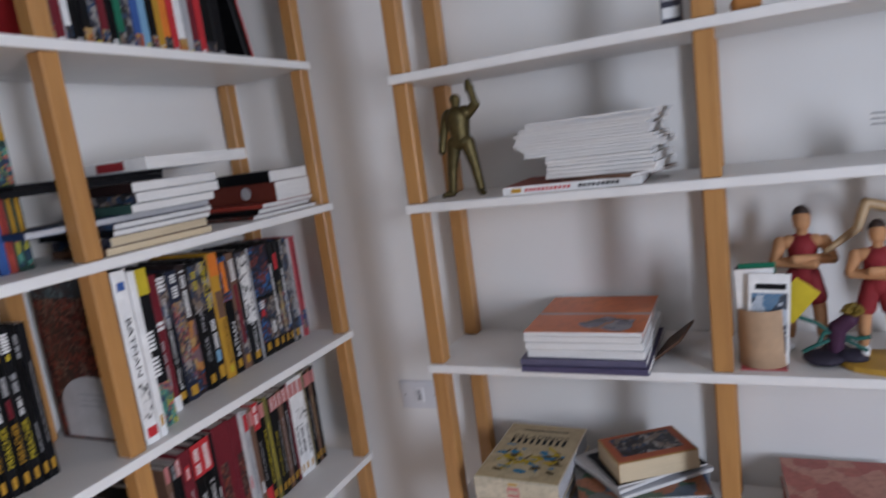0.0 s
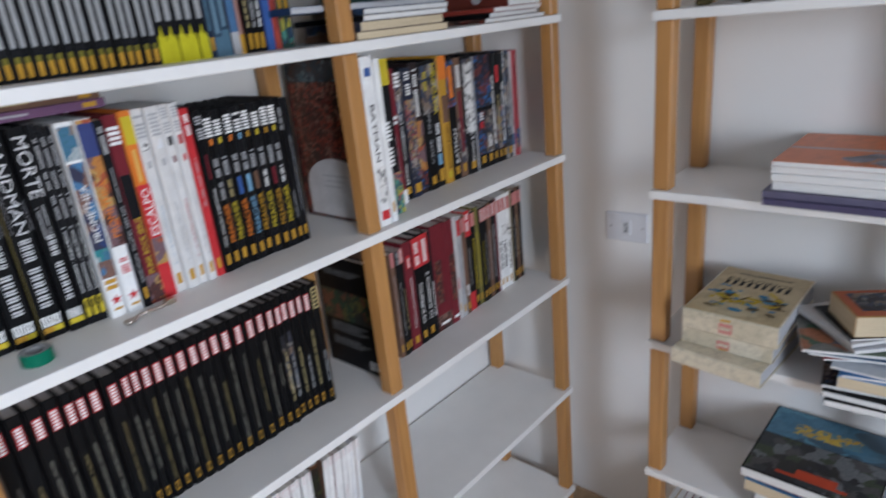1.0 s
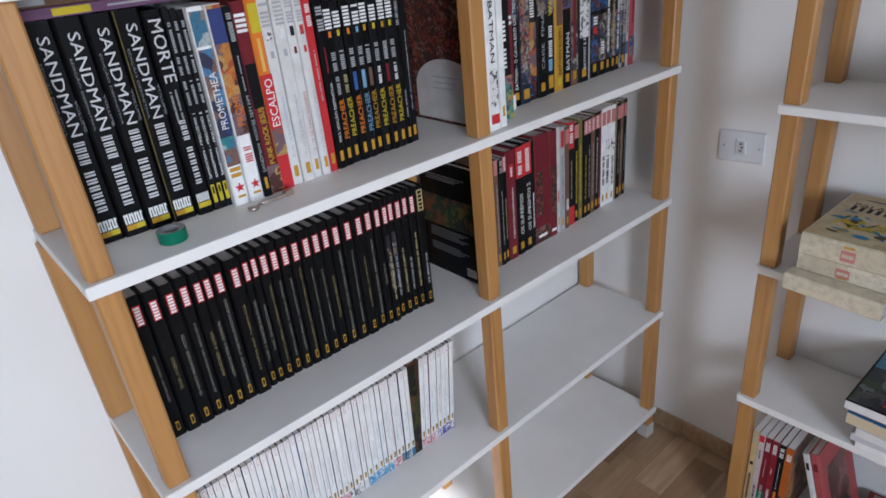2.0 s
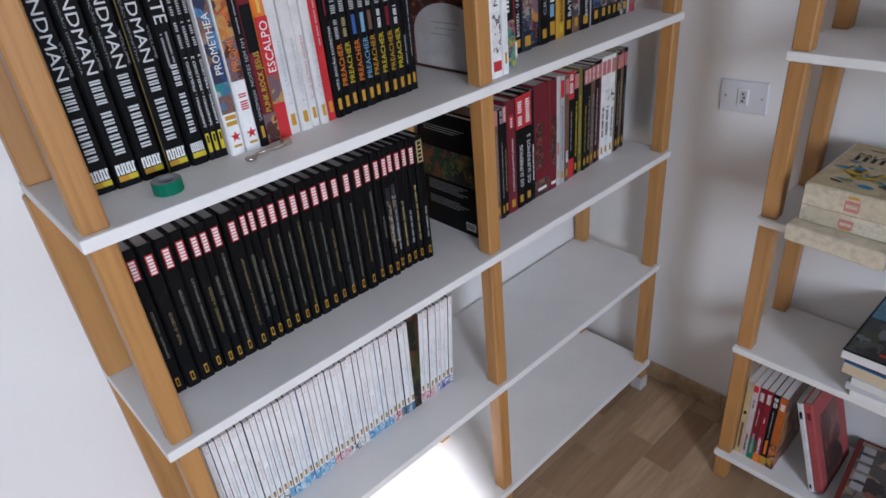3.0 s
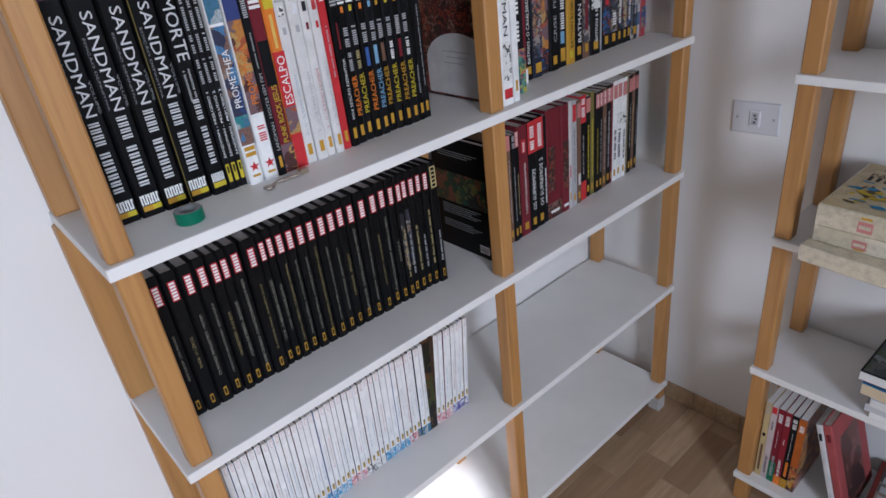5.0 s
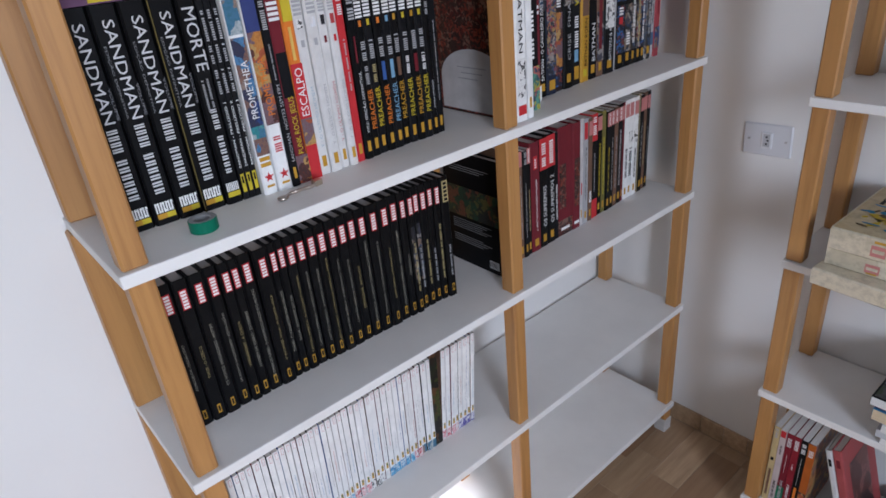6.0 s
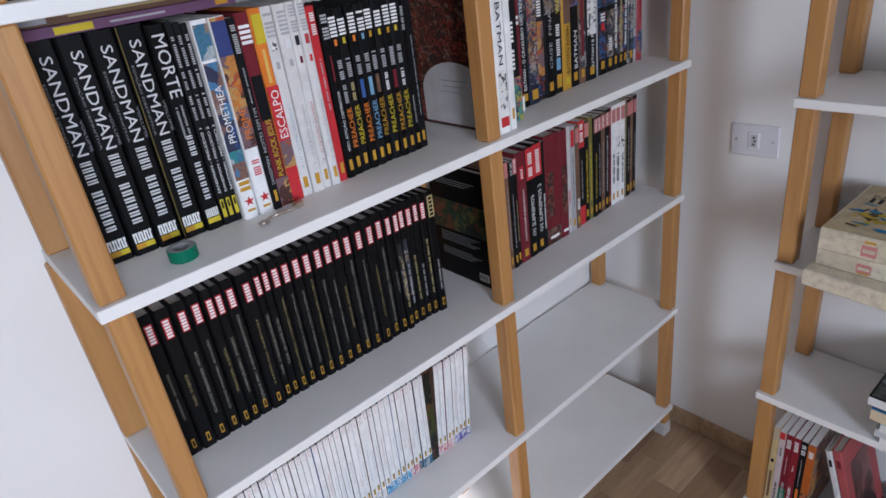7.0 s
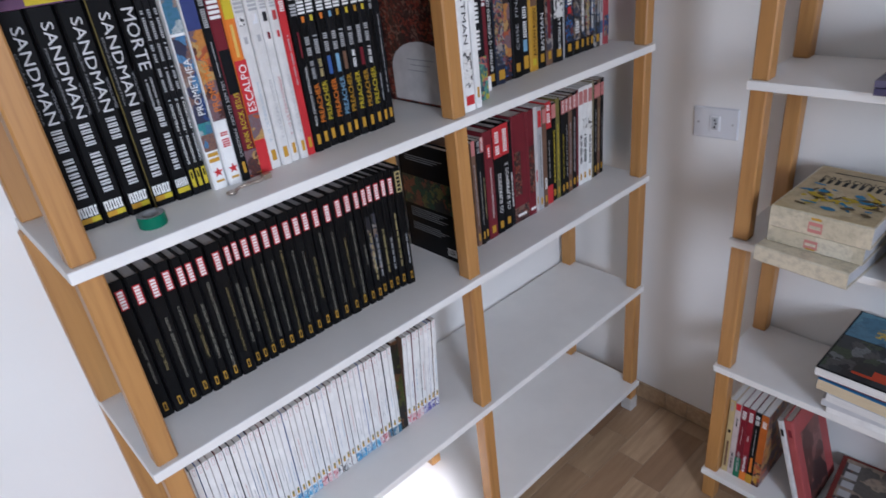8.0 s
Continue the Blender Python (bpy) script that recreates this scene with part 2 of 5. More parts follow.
def spine_patch(parent, y0, y1, z0, z1, material, name="spine_label", proud=0.0005):
    return boxpart(name, parent, -0.0004, y0, z0, proud, y1, z1, material)


def spine_bars(parent, y0, y1, z0, z1, material, proud=0.0008, name="title_print", pitch=0.8):
    """Small print as a line of plain bars along the spine, with gaps between the words."""
    bm = bmesh.new()
    step = max((y1 - y0) * pitch, 0.0022)
    z, run = z0, 0
    while z + step * 0.7 <= z1 + 1e-6:
        if run < 4 or rnd.random() > 0.22:
            bm.faces.new([bm.verts.new(p) for p in ((proud, y0, z), (proud, y1, z), (proud, y1, z + step * 0.62), (proud, y0, z + step * 0.62))])
            run += 1
        else:
            run = 0
        z += step
    return part(name, bm, material, parent)


def book(m, t, d, h, cover, label, category="book", group="", hard=True, pages=None, spine=None, name="book"):
    """A bound book: the spine faces +x at x = 0, the boards lie in y = 0 and y = t, and it stands on z = 0."""
    root = thing(name, m, label, category, group)
    c, inset = (0.0024, 0.004) if hard else (0.0007, 0.0)
    c = min(c, t * 0.22)
    bm = bmesh.new()
    r = min(t * 0.24, 0.003) if hard else 0.0006
    out = [(-d, 0), (-r, 0), (0, r), (0, t - r), (-r, t), (-d, t)]
    inn = [(-d, c), (-r - c * 0.4, c), (-c, r + c * 0.2), (-c, t - r - c * 0.2), (-r - c * 0.4, t - c), (-d, t - c)]
    lo = [bm.verts.new((x, y, 0)) for x, y in out], [bm.verts.new((x, y, 0)) for x, y in inn]
    hi = [bm.verts.new((x, y, h)) for x, y in out], [bm.verts.new((x, y, h)) for x, y in inn]
    for k in range(5):
        for q in ((lo[0][k], lo[0][k + 1], hi[0][k + 1], hi[0][k]), (lo[1][k + 1], lo[1][k], hi[1][k], hi[1][k + 1]),
                  (hi[0][k], hi[0][k + 1], hi[1][k + 1], hi[1][k]), (lo[0][k + 1], lo[0][k], lo[1][k], lo[1][k + 1])):
            f = bm.faces.new(q)
            f.material_index = 1 if k in (1, 2, 3) and spine else 0
    for k in (0, 5):
        bm.faces.new((lo[0][k], lo[1][k], hi[1][k], hi[0][k]) if k else (lo[1][k], lo[0][k], hi[0][k], hi[1][k]))
    part("cover", bm, [cover, spine] if spine else cover, root)
    boxpart("leaves", root, -d + inset, c, inset * 0.8 if hard else 0.0006, -c * 1.05, t - c, h - (inset if hard else 0.0006), pages or PAGES[1])
    return root


def flat(x, y, z, e):
    """The pose of a book that lies flat with its spine at (x, y), looking along the bearing e (degrees; 0 is +x)."""
    a = radians(e)
    ex, ey = math.cos(a), math.sin(a)
    return Matrix(((ex, 0, ey, x), (ey, 0, -ex, y), (0, 1, 0, z), (0, 0, 0, 1)))


def fitted(ws, room):
    k = room / sum(ws)
    return [w * k for w in ws]


# ---------------------------------------------------------------- the room
XW, YW, XE, YS, ZC = -0.895, 1.893, 2.10, -3.20, 2.70
structure("wall_west", "plain white plastered wall behind the long bookcase", "wall", WALL, (XW - 0.12, YS - 0.12, 0, XW, YW + 0.12, ZC))
structure("wall_north", "plain white plastered wall with a socket", "wall", WALL, (XW, YW, 0, XE + 0.12, YW + 0.12, ZC))
# East and south walls are unseen; south is set far back, both bounce less.
structure("wall_east", "unseen wall with a window opening, greyed to cut bounced light", "wall", FAR,
          (XE, YS - 0.12, 0, XE + 0.12, YW, 0.95), (XE, YS - 0.12, 2.16, XE + 0.12, YW, ZC),
          (XE, YS - 0.12, 0.95, XE + 0.12, -1.05, 2.16), (XE, 0.20, 0.95, XE + 0.12, YW, 2.16))
structure("wall_south", "unseen far wall, greyed to cut bounced light", "wall", FAR, (XW, YS - 0.12, 0, XE, YS, ZC))
structure("ceiling", "plain unseen ceiling, dulled to cut bounced light", "ceiling", CEIL, (XW - 0.12, YS - 0.12, ZC, XE + 0.12, YW + 0.12, ZC + 0.1))
floor = structure("floor", "wood-look tile floor in brown tones", "floor", GROUT, (XW - 0.12, YS - 0.12, -0.08, XE + 0.12, YW + 0.12, -0.0010))
skirting = thing("baseboard", Matrix.Identity(4), "low skirting of brown wood-look tile along the wall", "baseboard", kind="structure")

# ---------------------------------------------------------------- bookcases
T = 0.018
A_Z = [0.112, 0.475, 0.831, 1.181, 1.523, 1.875, 2.215]
B_Z = [0.100, 0.459, 0.815, 1.168, 1.519, 1.783, 2.05]


def post(parent, x0, y0, z0, x1, y1, z1, name="post"):
    bm = bmesh.new()
    box(bm, x0, y0, z0, x1, y1, z1, 0, 0.0028)
    return part(name, bm, WOOD, parent)


def bookcase(label, zs, bx0, by0, bx1, by1, fronts, rears, cols, along):
    root = thing("bookcase", Matrix.Identity(4), label, "bookcase")
    for z in zs:
        start = by0 - 0.005 if along == "y" and z < 1.0 else by0
        boxpart("shelf", root, bx0, start, z - T, bx1, by1, z, BOARD, 0.0012)
    gaps = [(0.0, zs[0] - T)] + [(a, b - T) for a, b in zip(zs, zs[1:])]
    for k, (a, b) in enumerate(gaps):
        for c0, c1 in cols:
            for d0, d1 in (fronts, rears):
                # The end posts at the wall are a little wider and stand out of line.
                out = (0.012 if a < 1.0 else 0.005) if along == "y" and d0 < -0.8 and c0 < 0.5 else 0.0
                if along == "y":
                    q = (d0, c0 - out, a, d1, c1 + (0.004 if out else 0.0), b)
                else:
                    q = (c0, d0, a, c1, d1, b)
                if k == 0 and along == "y":
                    post(root, q[0], q[1], 0.047, q[3], q[4], b, "foot")
                    boxpart("foot_cap", root, q[0] - 0.002, q[1] - 0.002, 0.0, q[3] + 0.002, q[4] + 0.002, 0.047, ink(0.52, 0.50, 0.48, 0.5), 0.002, "dull white plastic cap")
                else:
                    post(root, *q, "foot" if k == 0 else "post")
    return root


bookcase("long open bookcase with white shelves and pine posts, full of comics", A_Z, -0.885, 0.463, -0.600, 1.837,
         (-0.642, -0.608), (-0.880, -0.846), ((0.470, 0.503), (1.146, 1.179), (1.804, 1.837)), "y")
bookcase("open bookcase with white shelves and pine posts, half full", B_Z, -0.287, 1.641, 0.902, 1.885,
         (1.649, 1.683), (1.846, 1.880), ((-0.283, -0.249), (0.288, 0.322), (0.864, 0.898)), "x")

# ---------------------------------------------------------------- long bookcase, books with black spines
TITLES = ["DEMOLIDOR : DECÁLOGO", "THOR : O CERCO", "OS NOVOS VINGADORES : MOTIM", "OS NOVOS VINGADORES : REVOLUÇÃO", "VINGADORES : A QUEDA",
          "HOMEM DE FERRO : EXTREMIS", "HOMEM DE FERRO : O MAIS PROCURADO DO MUNDO", "O INCRÍVEL HULK : PLANETA HULK", "THOR : O RENASCER DOS DEUSES",
          "THOR : EM NOME DO PAI", "CAPITÃO AMÉRICA : O SOLDADO INVERNAL", "CAPITÃO AMÉRICA : A AMEAÇA VERMELHA", "CAPITÃO AMÉRICA : A MORTE DO SONHO",
          "CAPITÃO AMÉRICA : O HOMEM QUE COMPROU A AMÉRICA", "CAPITÃO AMÉRICA : A FLECHA DO TEMPO", "CAPITÃO AMÉRICA : RENASCIMENTO", "DEMOLIDOR : REVELADO",
          "DEMOLIDOR : O REI DA COZINHA DO INFERNO", "DEMOLIDOR : O DEMÔNIO DO PAVILHÃO D", "JUSTICEIRO : NO PRINCÍPIO", "VINGADORES SOMBRIOS : REINADO SOMBRIO",
          "DINASTIA M", "", "", "", "", "", ""]
widths = [24, 24, 24, 22, 18, 17, 23, 27, 15, 15, 19, 19, 20, 20, 22, 21, 20, 22, 25, 24, 22, 17, 16, 17, 18, 16, 17, 21]
PALEINK = ink(0.62, 0.62, 0.63)
TITLEGOLD, TITLEGREY = ink(0.30, 0.24, 0.11), ink(0.27, 0.255, 0.21)
y = 0.518
for k, (w, title) in enumerate(zip(fitted(widths, 0.560), TITLES)):
    h = 0.2655 + rnd.uniform(-0.0012, 0.0012)
    last = k == 27
    m = pose(-0.712 + rnd.uniform(-0.003, 0.003) + 0.006 * k / 27, y, A_Z[2], rnd.uniform(-0.25, 0.25))
    b = book(m, w - 0.0009, 0.172, h, BLACK, "black hardback comic with a red label on the spine" if not last else "black hardback comic with a gold label on the spine",
             group="black hardbacks in a row", pages=GREYP)
    c = w / 2
    lw = min(w * 0.30, 0.0058)
    if last:
        spine_patch(b, c - lw - 0.001, c + lw + 0.001, h - 0.052, h - 0.008, GOLD)
        for q in range(5):
            spine_patch(b, c - lw * 0.7, c + lw * 0.7, h - 0.049 + q * 0.0082, h - 0.0435 + q * 0.0082, BLACK, "logo_stroke", 0.0008)
    else:
        z1 = h - 0.017
        spine_patch(b, c - lw, c + lw, z1 - 0.034, z1, RED)
        for q in range(6):
            spine_patch(b, c - lw * 0.72, c + lw * 0.72, z1 - 0.0322 + q * 0.0053, z1 - 0.0322 + q * 0.0053 + 0.0036, WHITE, "logo_stroke", 0.0008)
    spine_patch(b, c - 0.0028, c + 0.0028, 0.012, 0.029, AMBER, "publisher_mark")
    spine_patch(b, c - 0.0016, c + 0.0016, 0.015, 0.026, COAL, "publisher_mark", 0.0008)
    if title:
        n = len(title)
        z0 = 0.030 + max(0, (0.17 - n * 0.0044)) * 0.5
        spine_words(b, title, TITLEGOLD if k % 3 == 1 else TITLEGREY, c, z0, min(n * 0.0044, 0.172), 0.0044)
    else:
        spine_bars(b, c - 0.0019, c + 0.0019, 0.05, 0.05 + rnd.uniform(0.06, 0.13), SILVER if k % 2 else GOLD)
        if k in (22, 23):
            spine_patch(b, c - 0.005, c + 0.004, 0.07, 0.19, ART_DARK, "cover_picture", 0.0004)
    y += w



def author_bars(b, y0, y1, lines):
    """A name as plain bars, one for each letter."""
    for za, zb, n in lines:
        step = (za - zb) / n
        for q in range(n):
            for f0, f1 in ((0.04, 0.28), (0.44, 0.68)):
                spine_patch(b, y0, y1, za - (q + f1) * step, za - (q + f0) * step, PALEINK, "author_bar")


# Shelf above: four thick black volumes, a thinner one, and mixed spines after them.
y = 0.517
group = "comics on the middle shelf"
for k in range(4):
    w = 0.0343
    h = 0.295
    b = book(pose(-0.722 + 0.003 * k, y, A_Z[3]), w - 0.001, 0.185, h, BLACK, "thick black hardback with white spine lettering", group=group)
    spine_words(b, "SANDMAN", PALEINK, w * 0.54, h - 0.018, 0.124, 0.0136, "down")
    spine_words(b, "EDIÇÃO DEFINITIVA", ink(0.22, 0.22, 0.23), w * 0.20, h - 0.048, 0.092, 0.0036, "down")
    spine_words(b, "VOLUME", ink(0.22, 0.22, 0.23), w * 0.88, h - 0.098, 0.042, 0.0036, "down")
    author_bars(b, w * 0.31, w * 0.70, ((0.145, 0.112, 4), (0.104, 0.043, 6)))
    for q in range(7):
        spine_patch(b, w * (0.13 + q * 0.107), w * (0.195 + q * 0.107), 0.018, 0.033, WHITE, "logo_stroke")
        spine_patch(b, w * (0.13 + q * 0.107), w * (0.225 + q * 0.107), 0.0295 - 0.011 * (q % 2), 0.0325 - 0.011 * (q % 2), WHITE, "logo_stroke", 0.0007)
    spine_patch(b, w * 0.13, w * 0.52, 0.009, 0.0165, AMBER, "publisher_mark")
    spine_patch(b, w * 0.52, w * 0.87, 0.009, 0.0165, YELLOW, "publisher_mark")
    if k == 3:
        spine_patch(b, 0.0005, 0.0020, 0.0, h, ink(0.13, 0.10, 0.03), "bookmark_ribbon")
    y += w
w, h = 0.0255, 0.290
b = book(pose(-0.708, y, A_Z[3]), w - 0.001, 0.18, h, BLACK, "black hardback with large white spine title", group=group)
spine_words(b, "MORTE", PALEINK, w * 0.52, h - 0.012, 0.082, 0.0165, "down")
spine_bars(b, w * 0.26, w * 0.38, h - 0.15, h - 0.105, SILVER, 0.0006)
spine_bars(b, w * 0.55, w * 0.66, h - 0.145, h - 0.105, SILVER, 0.0006)
author_bars(b, w * 0.34, w * 0.68, ((0.143, 0.112, 4), (0.104, 0.045, 6)))
for q in range(7):
    spine_patch(b, w * (0.13 + q * 0.107), w * (0.195 + q * 0.107), 0.020, 0.033, WHITE, "logo_stroke")
spine_patch(b, w * 0.13, w * 0.87, 0.011, 0.0185, YELLOW, "publisher_mark")
y += w
for k in range(3):
    w, h = 0.0097, 0.291 - 0.003 * k
    b = book(pose(-0.708, y, A_Z[3]), w - 0.0006, 0.17, h, COAL, "thin dark comic with small white spine lettering", group=group, hard=False)
    spine_words(b, "SANDMAN - PRELÚDIO %d" % (k + 1), WHITE, w * 0.5, 0.050, 0.098, 0.0046)
    for z0, z1 in ((0.160, 0.195), (0.202, 0.226), (0.232, 0.272)):
        spine_bars(b, w * 0.30, w * 0.70, z0, z1, SILVER, 0.0006, "author_print")
    spine_patch(b, w * 0.22, w * 0.78, 0.012, 0.040, YELLOW, "publisher_mark")
    spine_patch(b, w * 0.36, w * 0.64, 0.026, 0.037, COAL, "publisher_mark", 0.0008)
    y += w
for k in range(2):
    w, h = 0.0236, 0.287
    b = book(pose(-0.695 + 0.004 * k, y, A_Z[3]), w - 0.001, 0.18, h, WHITE, "hardback comic with painted spine and star mark", group=group, spine=WHITE)
    spine_patch(b, 0.001, w - 0.002, 0.062 + 0.042 * k, h - (0.055 - 0.055 * k) - 0.001, (ART_BLUE, ART_WARM)[k], "spine_picture")
    spine_patch(b, 0.001, w - 0.002, h - 0.052, h - 0.006, (ART_TEAL, ink(0.045, 0.06, 0.18))[k], "spine_picture", 0.0007)
    spine_words(b, "PROMETHEA", (WHITE, ORANGE)[k], w * 0.5, 0.118, 0.082, 0.0105)
    if k == 0:
        spine_patch(b, 0.001, w - 0.002, 0.088, 0.106, ART_TEAL, "spine_picture", 0.0008)
        for z0 in (0.044, 0.053):
            spine_patch(b, 0.003, w - 0.004, z0, z0 + 0.006, AMBER, "spine_band")
    else:
        spine_bars(b, w * 0.25, w * 0.75, 0.062, 0.086, RED, 0.0006, "author_print", 0.3)
    bm = bmesh.new()
    ring = [(math.cos(radians(90 + 36 * q)) * (0.0085 if q % 2 == 0 else 0.0035), math.sin(radians(90 + 36 * q)) * (0.0085 if q % 2 == 0 else 0.0035)) for q in range(10)]
    bm.faces.new([bm.verts.new((0.0009, w * 0.5 + a, 0.027 + c)) for a, c in ring])
    part("star_mark", bm, RED, b)
    spine_patch(b, w * 0.25, w * 0.78, 0.011, 0.0145, AMBER, "publisher_mark")
    y += w


def put_marks(b, w, marks):
    """Patches on a spine, each a little proud of the one before; small pale ones are print."""
    for q, (z0, z1, f0, f1, mat) in enumerate(marks):
        proud = 0.0004 + 0.0002 * q
        if (mat in (SILVER, WHITE, GOLD, PALEINK) and f1 - f0 < 0.85 or mat in (YELLOW, COAL) and f1 - f0 < 0.65) and z1 - z0 > 0.019:
            spine_bars(b, w * f0, (w - 0.0008) * f1, z0, z1, mat, proud, pitch=0.95 if f1 - f0 < 0.3 else 0.42)
        else:
            spine_patch(b, w * f0, (w - 0.0008) * f1, z0, z1, mat, "spine_mark", proud)


def mixed_spine(y, w, h, x, z, cover, marks, label, group, words_at=None, d=0.17, hard=True, tilt=0.0, name="book", spine=None, pages=None):
    b = book(pose(x, y, z, tilt), w - 0.0008, d, h, cover, label, group=group, hard=hard, spine=spine, pages=pages, name=name)
    put_marks(b, w, marks)
    for body, mat, f, z0, length, high, way in words_at or ():
        spine_words(b, body, mat, w * f, z0, length, high, way)
    return b


PUB = (0.013, 0.031, 0.30, 0.70, AMBER)
row = [
    (13, 0.282, COAL, [PUB, (0.235, 0.275, 0.2, 0.8, SILVER), (0.165, 0.215, 0.4, 0.6, SILVER)], "black comic with silver spine lettering", [("SANDMAN  NOITES SEM FIM", SILVER, 0.5, 0.040, 0.118, 0.0050, "up")]),
    (22, 0.286, MAROON, [PUB, (0.244, 0.282, 0.1, 0.9, WHITE), (0.135, 0.20, 0.1, 0.9, COAL), (0.002, 0.045, 0.0, 1.0, ART_WARM)], "dark red comic with yellow spine title",
     [("PUNK ROCK JESUS", YELLOW, 0.5, 0.048, 0.088, 0.0085, "up")]),
    (20, 0.288, ORANGE, [(0.012, 0.03, 0.3, 0.7, AMBER), (0.0, 0.055, 0.0, 1.0, RED), (0.056, 0.10, 0.0, 1.0, ART_WARM), (0.098, 0.180, 0.0, 1.0, RED), (0.24, 0.28, 0.1, 0.9, YELLOW), (0.185, 0.232, 0.35, 0.60, ink(0.70, 0.45, 0.12))],
     "orange and red comic with a large white title", [("ESCALPO", WHITE, 0.5, 0.102, 0.072, 0.0125, "up")]),
]
for k in range(4):
    ww = (21, 21, 16, 16)[k]
    row.append((ww, 0.287, ink(0.66, 0.645, 0.63), [PUB, (0.245, 0.284, 0.15, 0.85, SILVER), (0.226, 0.240, 0.28, 0.72, (ART_BW, ART_PALE, ART_DARK, ink(0.45, 0.06, 0.06))[k]), (0.200, 0.210, 0.36, 0.64, (SILVER, SILVER, MAROON, RED)[k]), (0.145, 0.192, 0.46, 0.54, PALEINK)],
                "white comic with grey spine lettering", [("Y : O ÚLTIMO HOMEM", (ink(0.36, 0.46, 0.54), SILVER, ink(0.50, 0.20, 0.20), SILVER)[k], 0.5, 0.045, 0.096, 0.0062, "up")]))
row.append((17, 0.276, RED, [PUB, (0.12, 0.2, 0.4, 0.6, SILVER), (0.235, 0.27, 0.25, 0.75, WHITE)], "red comic with pale spine lettering", None))
row.append((17, 0.270, BLACK, [PUB, (0.225, 0.262, 0.15, 0.85, SILVER), (0.16, 0.2, 0.4, 0.6, MAROON)], "black comic with white spine title",
            [("WE3: EDIÇÃO DEFINITIVA", WHITE, 0.5, 0.045, 0.10, 0.0055, "up")]))
for k in range(8):
    c = (ORANGE, YELLOW, ORANGE, SKYB, AMBER, YELLOW, AMBER, YELLOW)[k]
    row.append((17.5, 0.266 - 0.001 * (k % 2), COAL if k % 2 else BLACK,
                [PUB, (0.225, 0.258, 0.12, 0.88, WHITE), (0.212, 0.221, 0.35, 0.65, c), (0.160, 0.192, 0.25, 0.75, SILVER), (0.122, 0.152, 0.3, 0.7, (SILVER, GOLD, BLUE, SKYB, BROWN, WHITE, MAROON, WHITE)[k])],
                "black comic with coloured spine title and white author block", [("PREACHER", c, 0.5, 0.048, 0.066, 0.0095, "up")]))
row.append((15, 0.266, BLACK, [PUB, (0.21, 0.25, 0.3, 0.7, SILVER), (0.05, 0.10, 0.4, 0.6, SILVER)], "black comic with grey spine lettering", None))
row.append((15, 0.263, COAL, [PUB, (0.06, 0.20, 0.42, 0.58, SILVER)], "black comic with grey spine lettering", None))
ws = fitted([r[0] for r in row], 1.086 - y)
for k, ((_, h, cover, marks, label, tx), w) in enumerate(zip(row, ws)):
    mixed_spine(y, w, h, -0.693 - 0.0007 * k + rnd.uniform(-0.003, 0.003), A_Z[3], cover, marks, label, group, tx, hard=k not in (0, 18), tilt=rnd.uniform(-0.3, 0.3))
    y += w

# Two books lie across the tops of the thick black ones.
b = book(flat(-0.720, 0.79, A_Z[3] + 0.2960, 0), 0.0125, 0.17, 0.285, PURPLE, "purple comic lying on top of the black volumes", group=group, hard=False)
spine_patch(b, 0.002, 0.0105, 0.19, 0.235, YELLOW)
spine_patch(b, 0.005, 0.0075, 0.10, 0.17, SILVER, "title_bar")
spine_patch(b, 0.003, 0.0095, 0.012, 0.03, AMBER, "publisher_mark")
b = book(flat(-0.726, 0.788, A_Z[3] + 0.3087, -1), 0.0145, 0.175, 0.285, BROWN, "brown comic lying on top of another comic", group=group, hard=False)
spine_patch(b, 0.003, 0.0115, 0.235, 0.27, SILVER)
spine_patch(b, 0.006, 0.0085, 0.09, 0.21, GOLD, "title_bar")
spine_patch(b, 0.003, 0.0115, 0.012, 0.028, AMBER, "publisher_mark")

# The large white book beyond the middle post shows its cover side.
w, h = 0.030, 0.315
b = book(pose(-0.622, 1.192, A_Z[3]), w, 0.225, h, COAL, "large white hardback, dark red painted cover with a pale arch", group="comics on the far middle shelf", spine=WHITE)
boxpart("cover_picture", b, -0.2245, -0.0012, 0.002, -0.012, -0.0002, h - 0.042, ART_RED)
boxpart("cover_picture", b, -0.2245, -0.0012, h - 0.041, -0.012, -0.0002, h - 0.002, art("cover_top", [(0.02, 0.03, 0.04), (0.05, 0.10, 0.12), (0.03, 0.03, 0.035), (0.10, 0.14, 0.15), (0.06, 0.03, 0.025)], 70))
bm = bmesh.new()
arc = [(-0.205, 0.0), (-0.02, 0.0)] + [(-0.1125 + 0.0925 * math.cos(radians(a)), 0.062 + 0.058 * math.sin(radians(a))) for a in range(0, 181, 12)]
bm.faces.new([bm.verts.new((x, -0.0018, 0.006 + z)) for x, z in arc])
part("pale_arch", bm, ink(0.50, 0.485, 0.485), b)
for q in range(3):
    boxpart("text_bar", b, -0.155 + 0.01 * (q % 2), -0.0026, 0.090 - q * 0.011, -0.075 - 0.012 * (q % 3), -0.0019, 0.0915 - q * 0.011, ink(0.30, 0.30, 0.31))
spine_words(b, "BATMAN", COAL, w * 0.45, h - 0.085, 0.105, 0.0105, "down")
spine_patch(b, w * 0.22, w * 0.72, h - 0.035, h - 0.020, BLUE, "publisher_logo")
spine_patch(b, w * 0.12, w * 0.85, 0.045, 0.115, ART_BW, "spine_picture")
spine_patch(b, w * 0.15, w * 0.85, 0.012, 0.030, RED, "publisher_mark")
SLATE_BLUE = ink(0.08, 0.14, 0.24)
group = "comics on the far middle shelf"
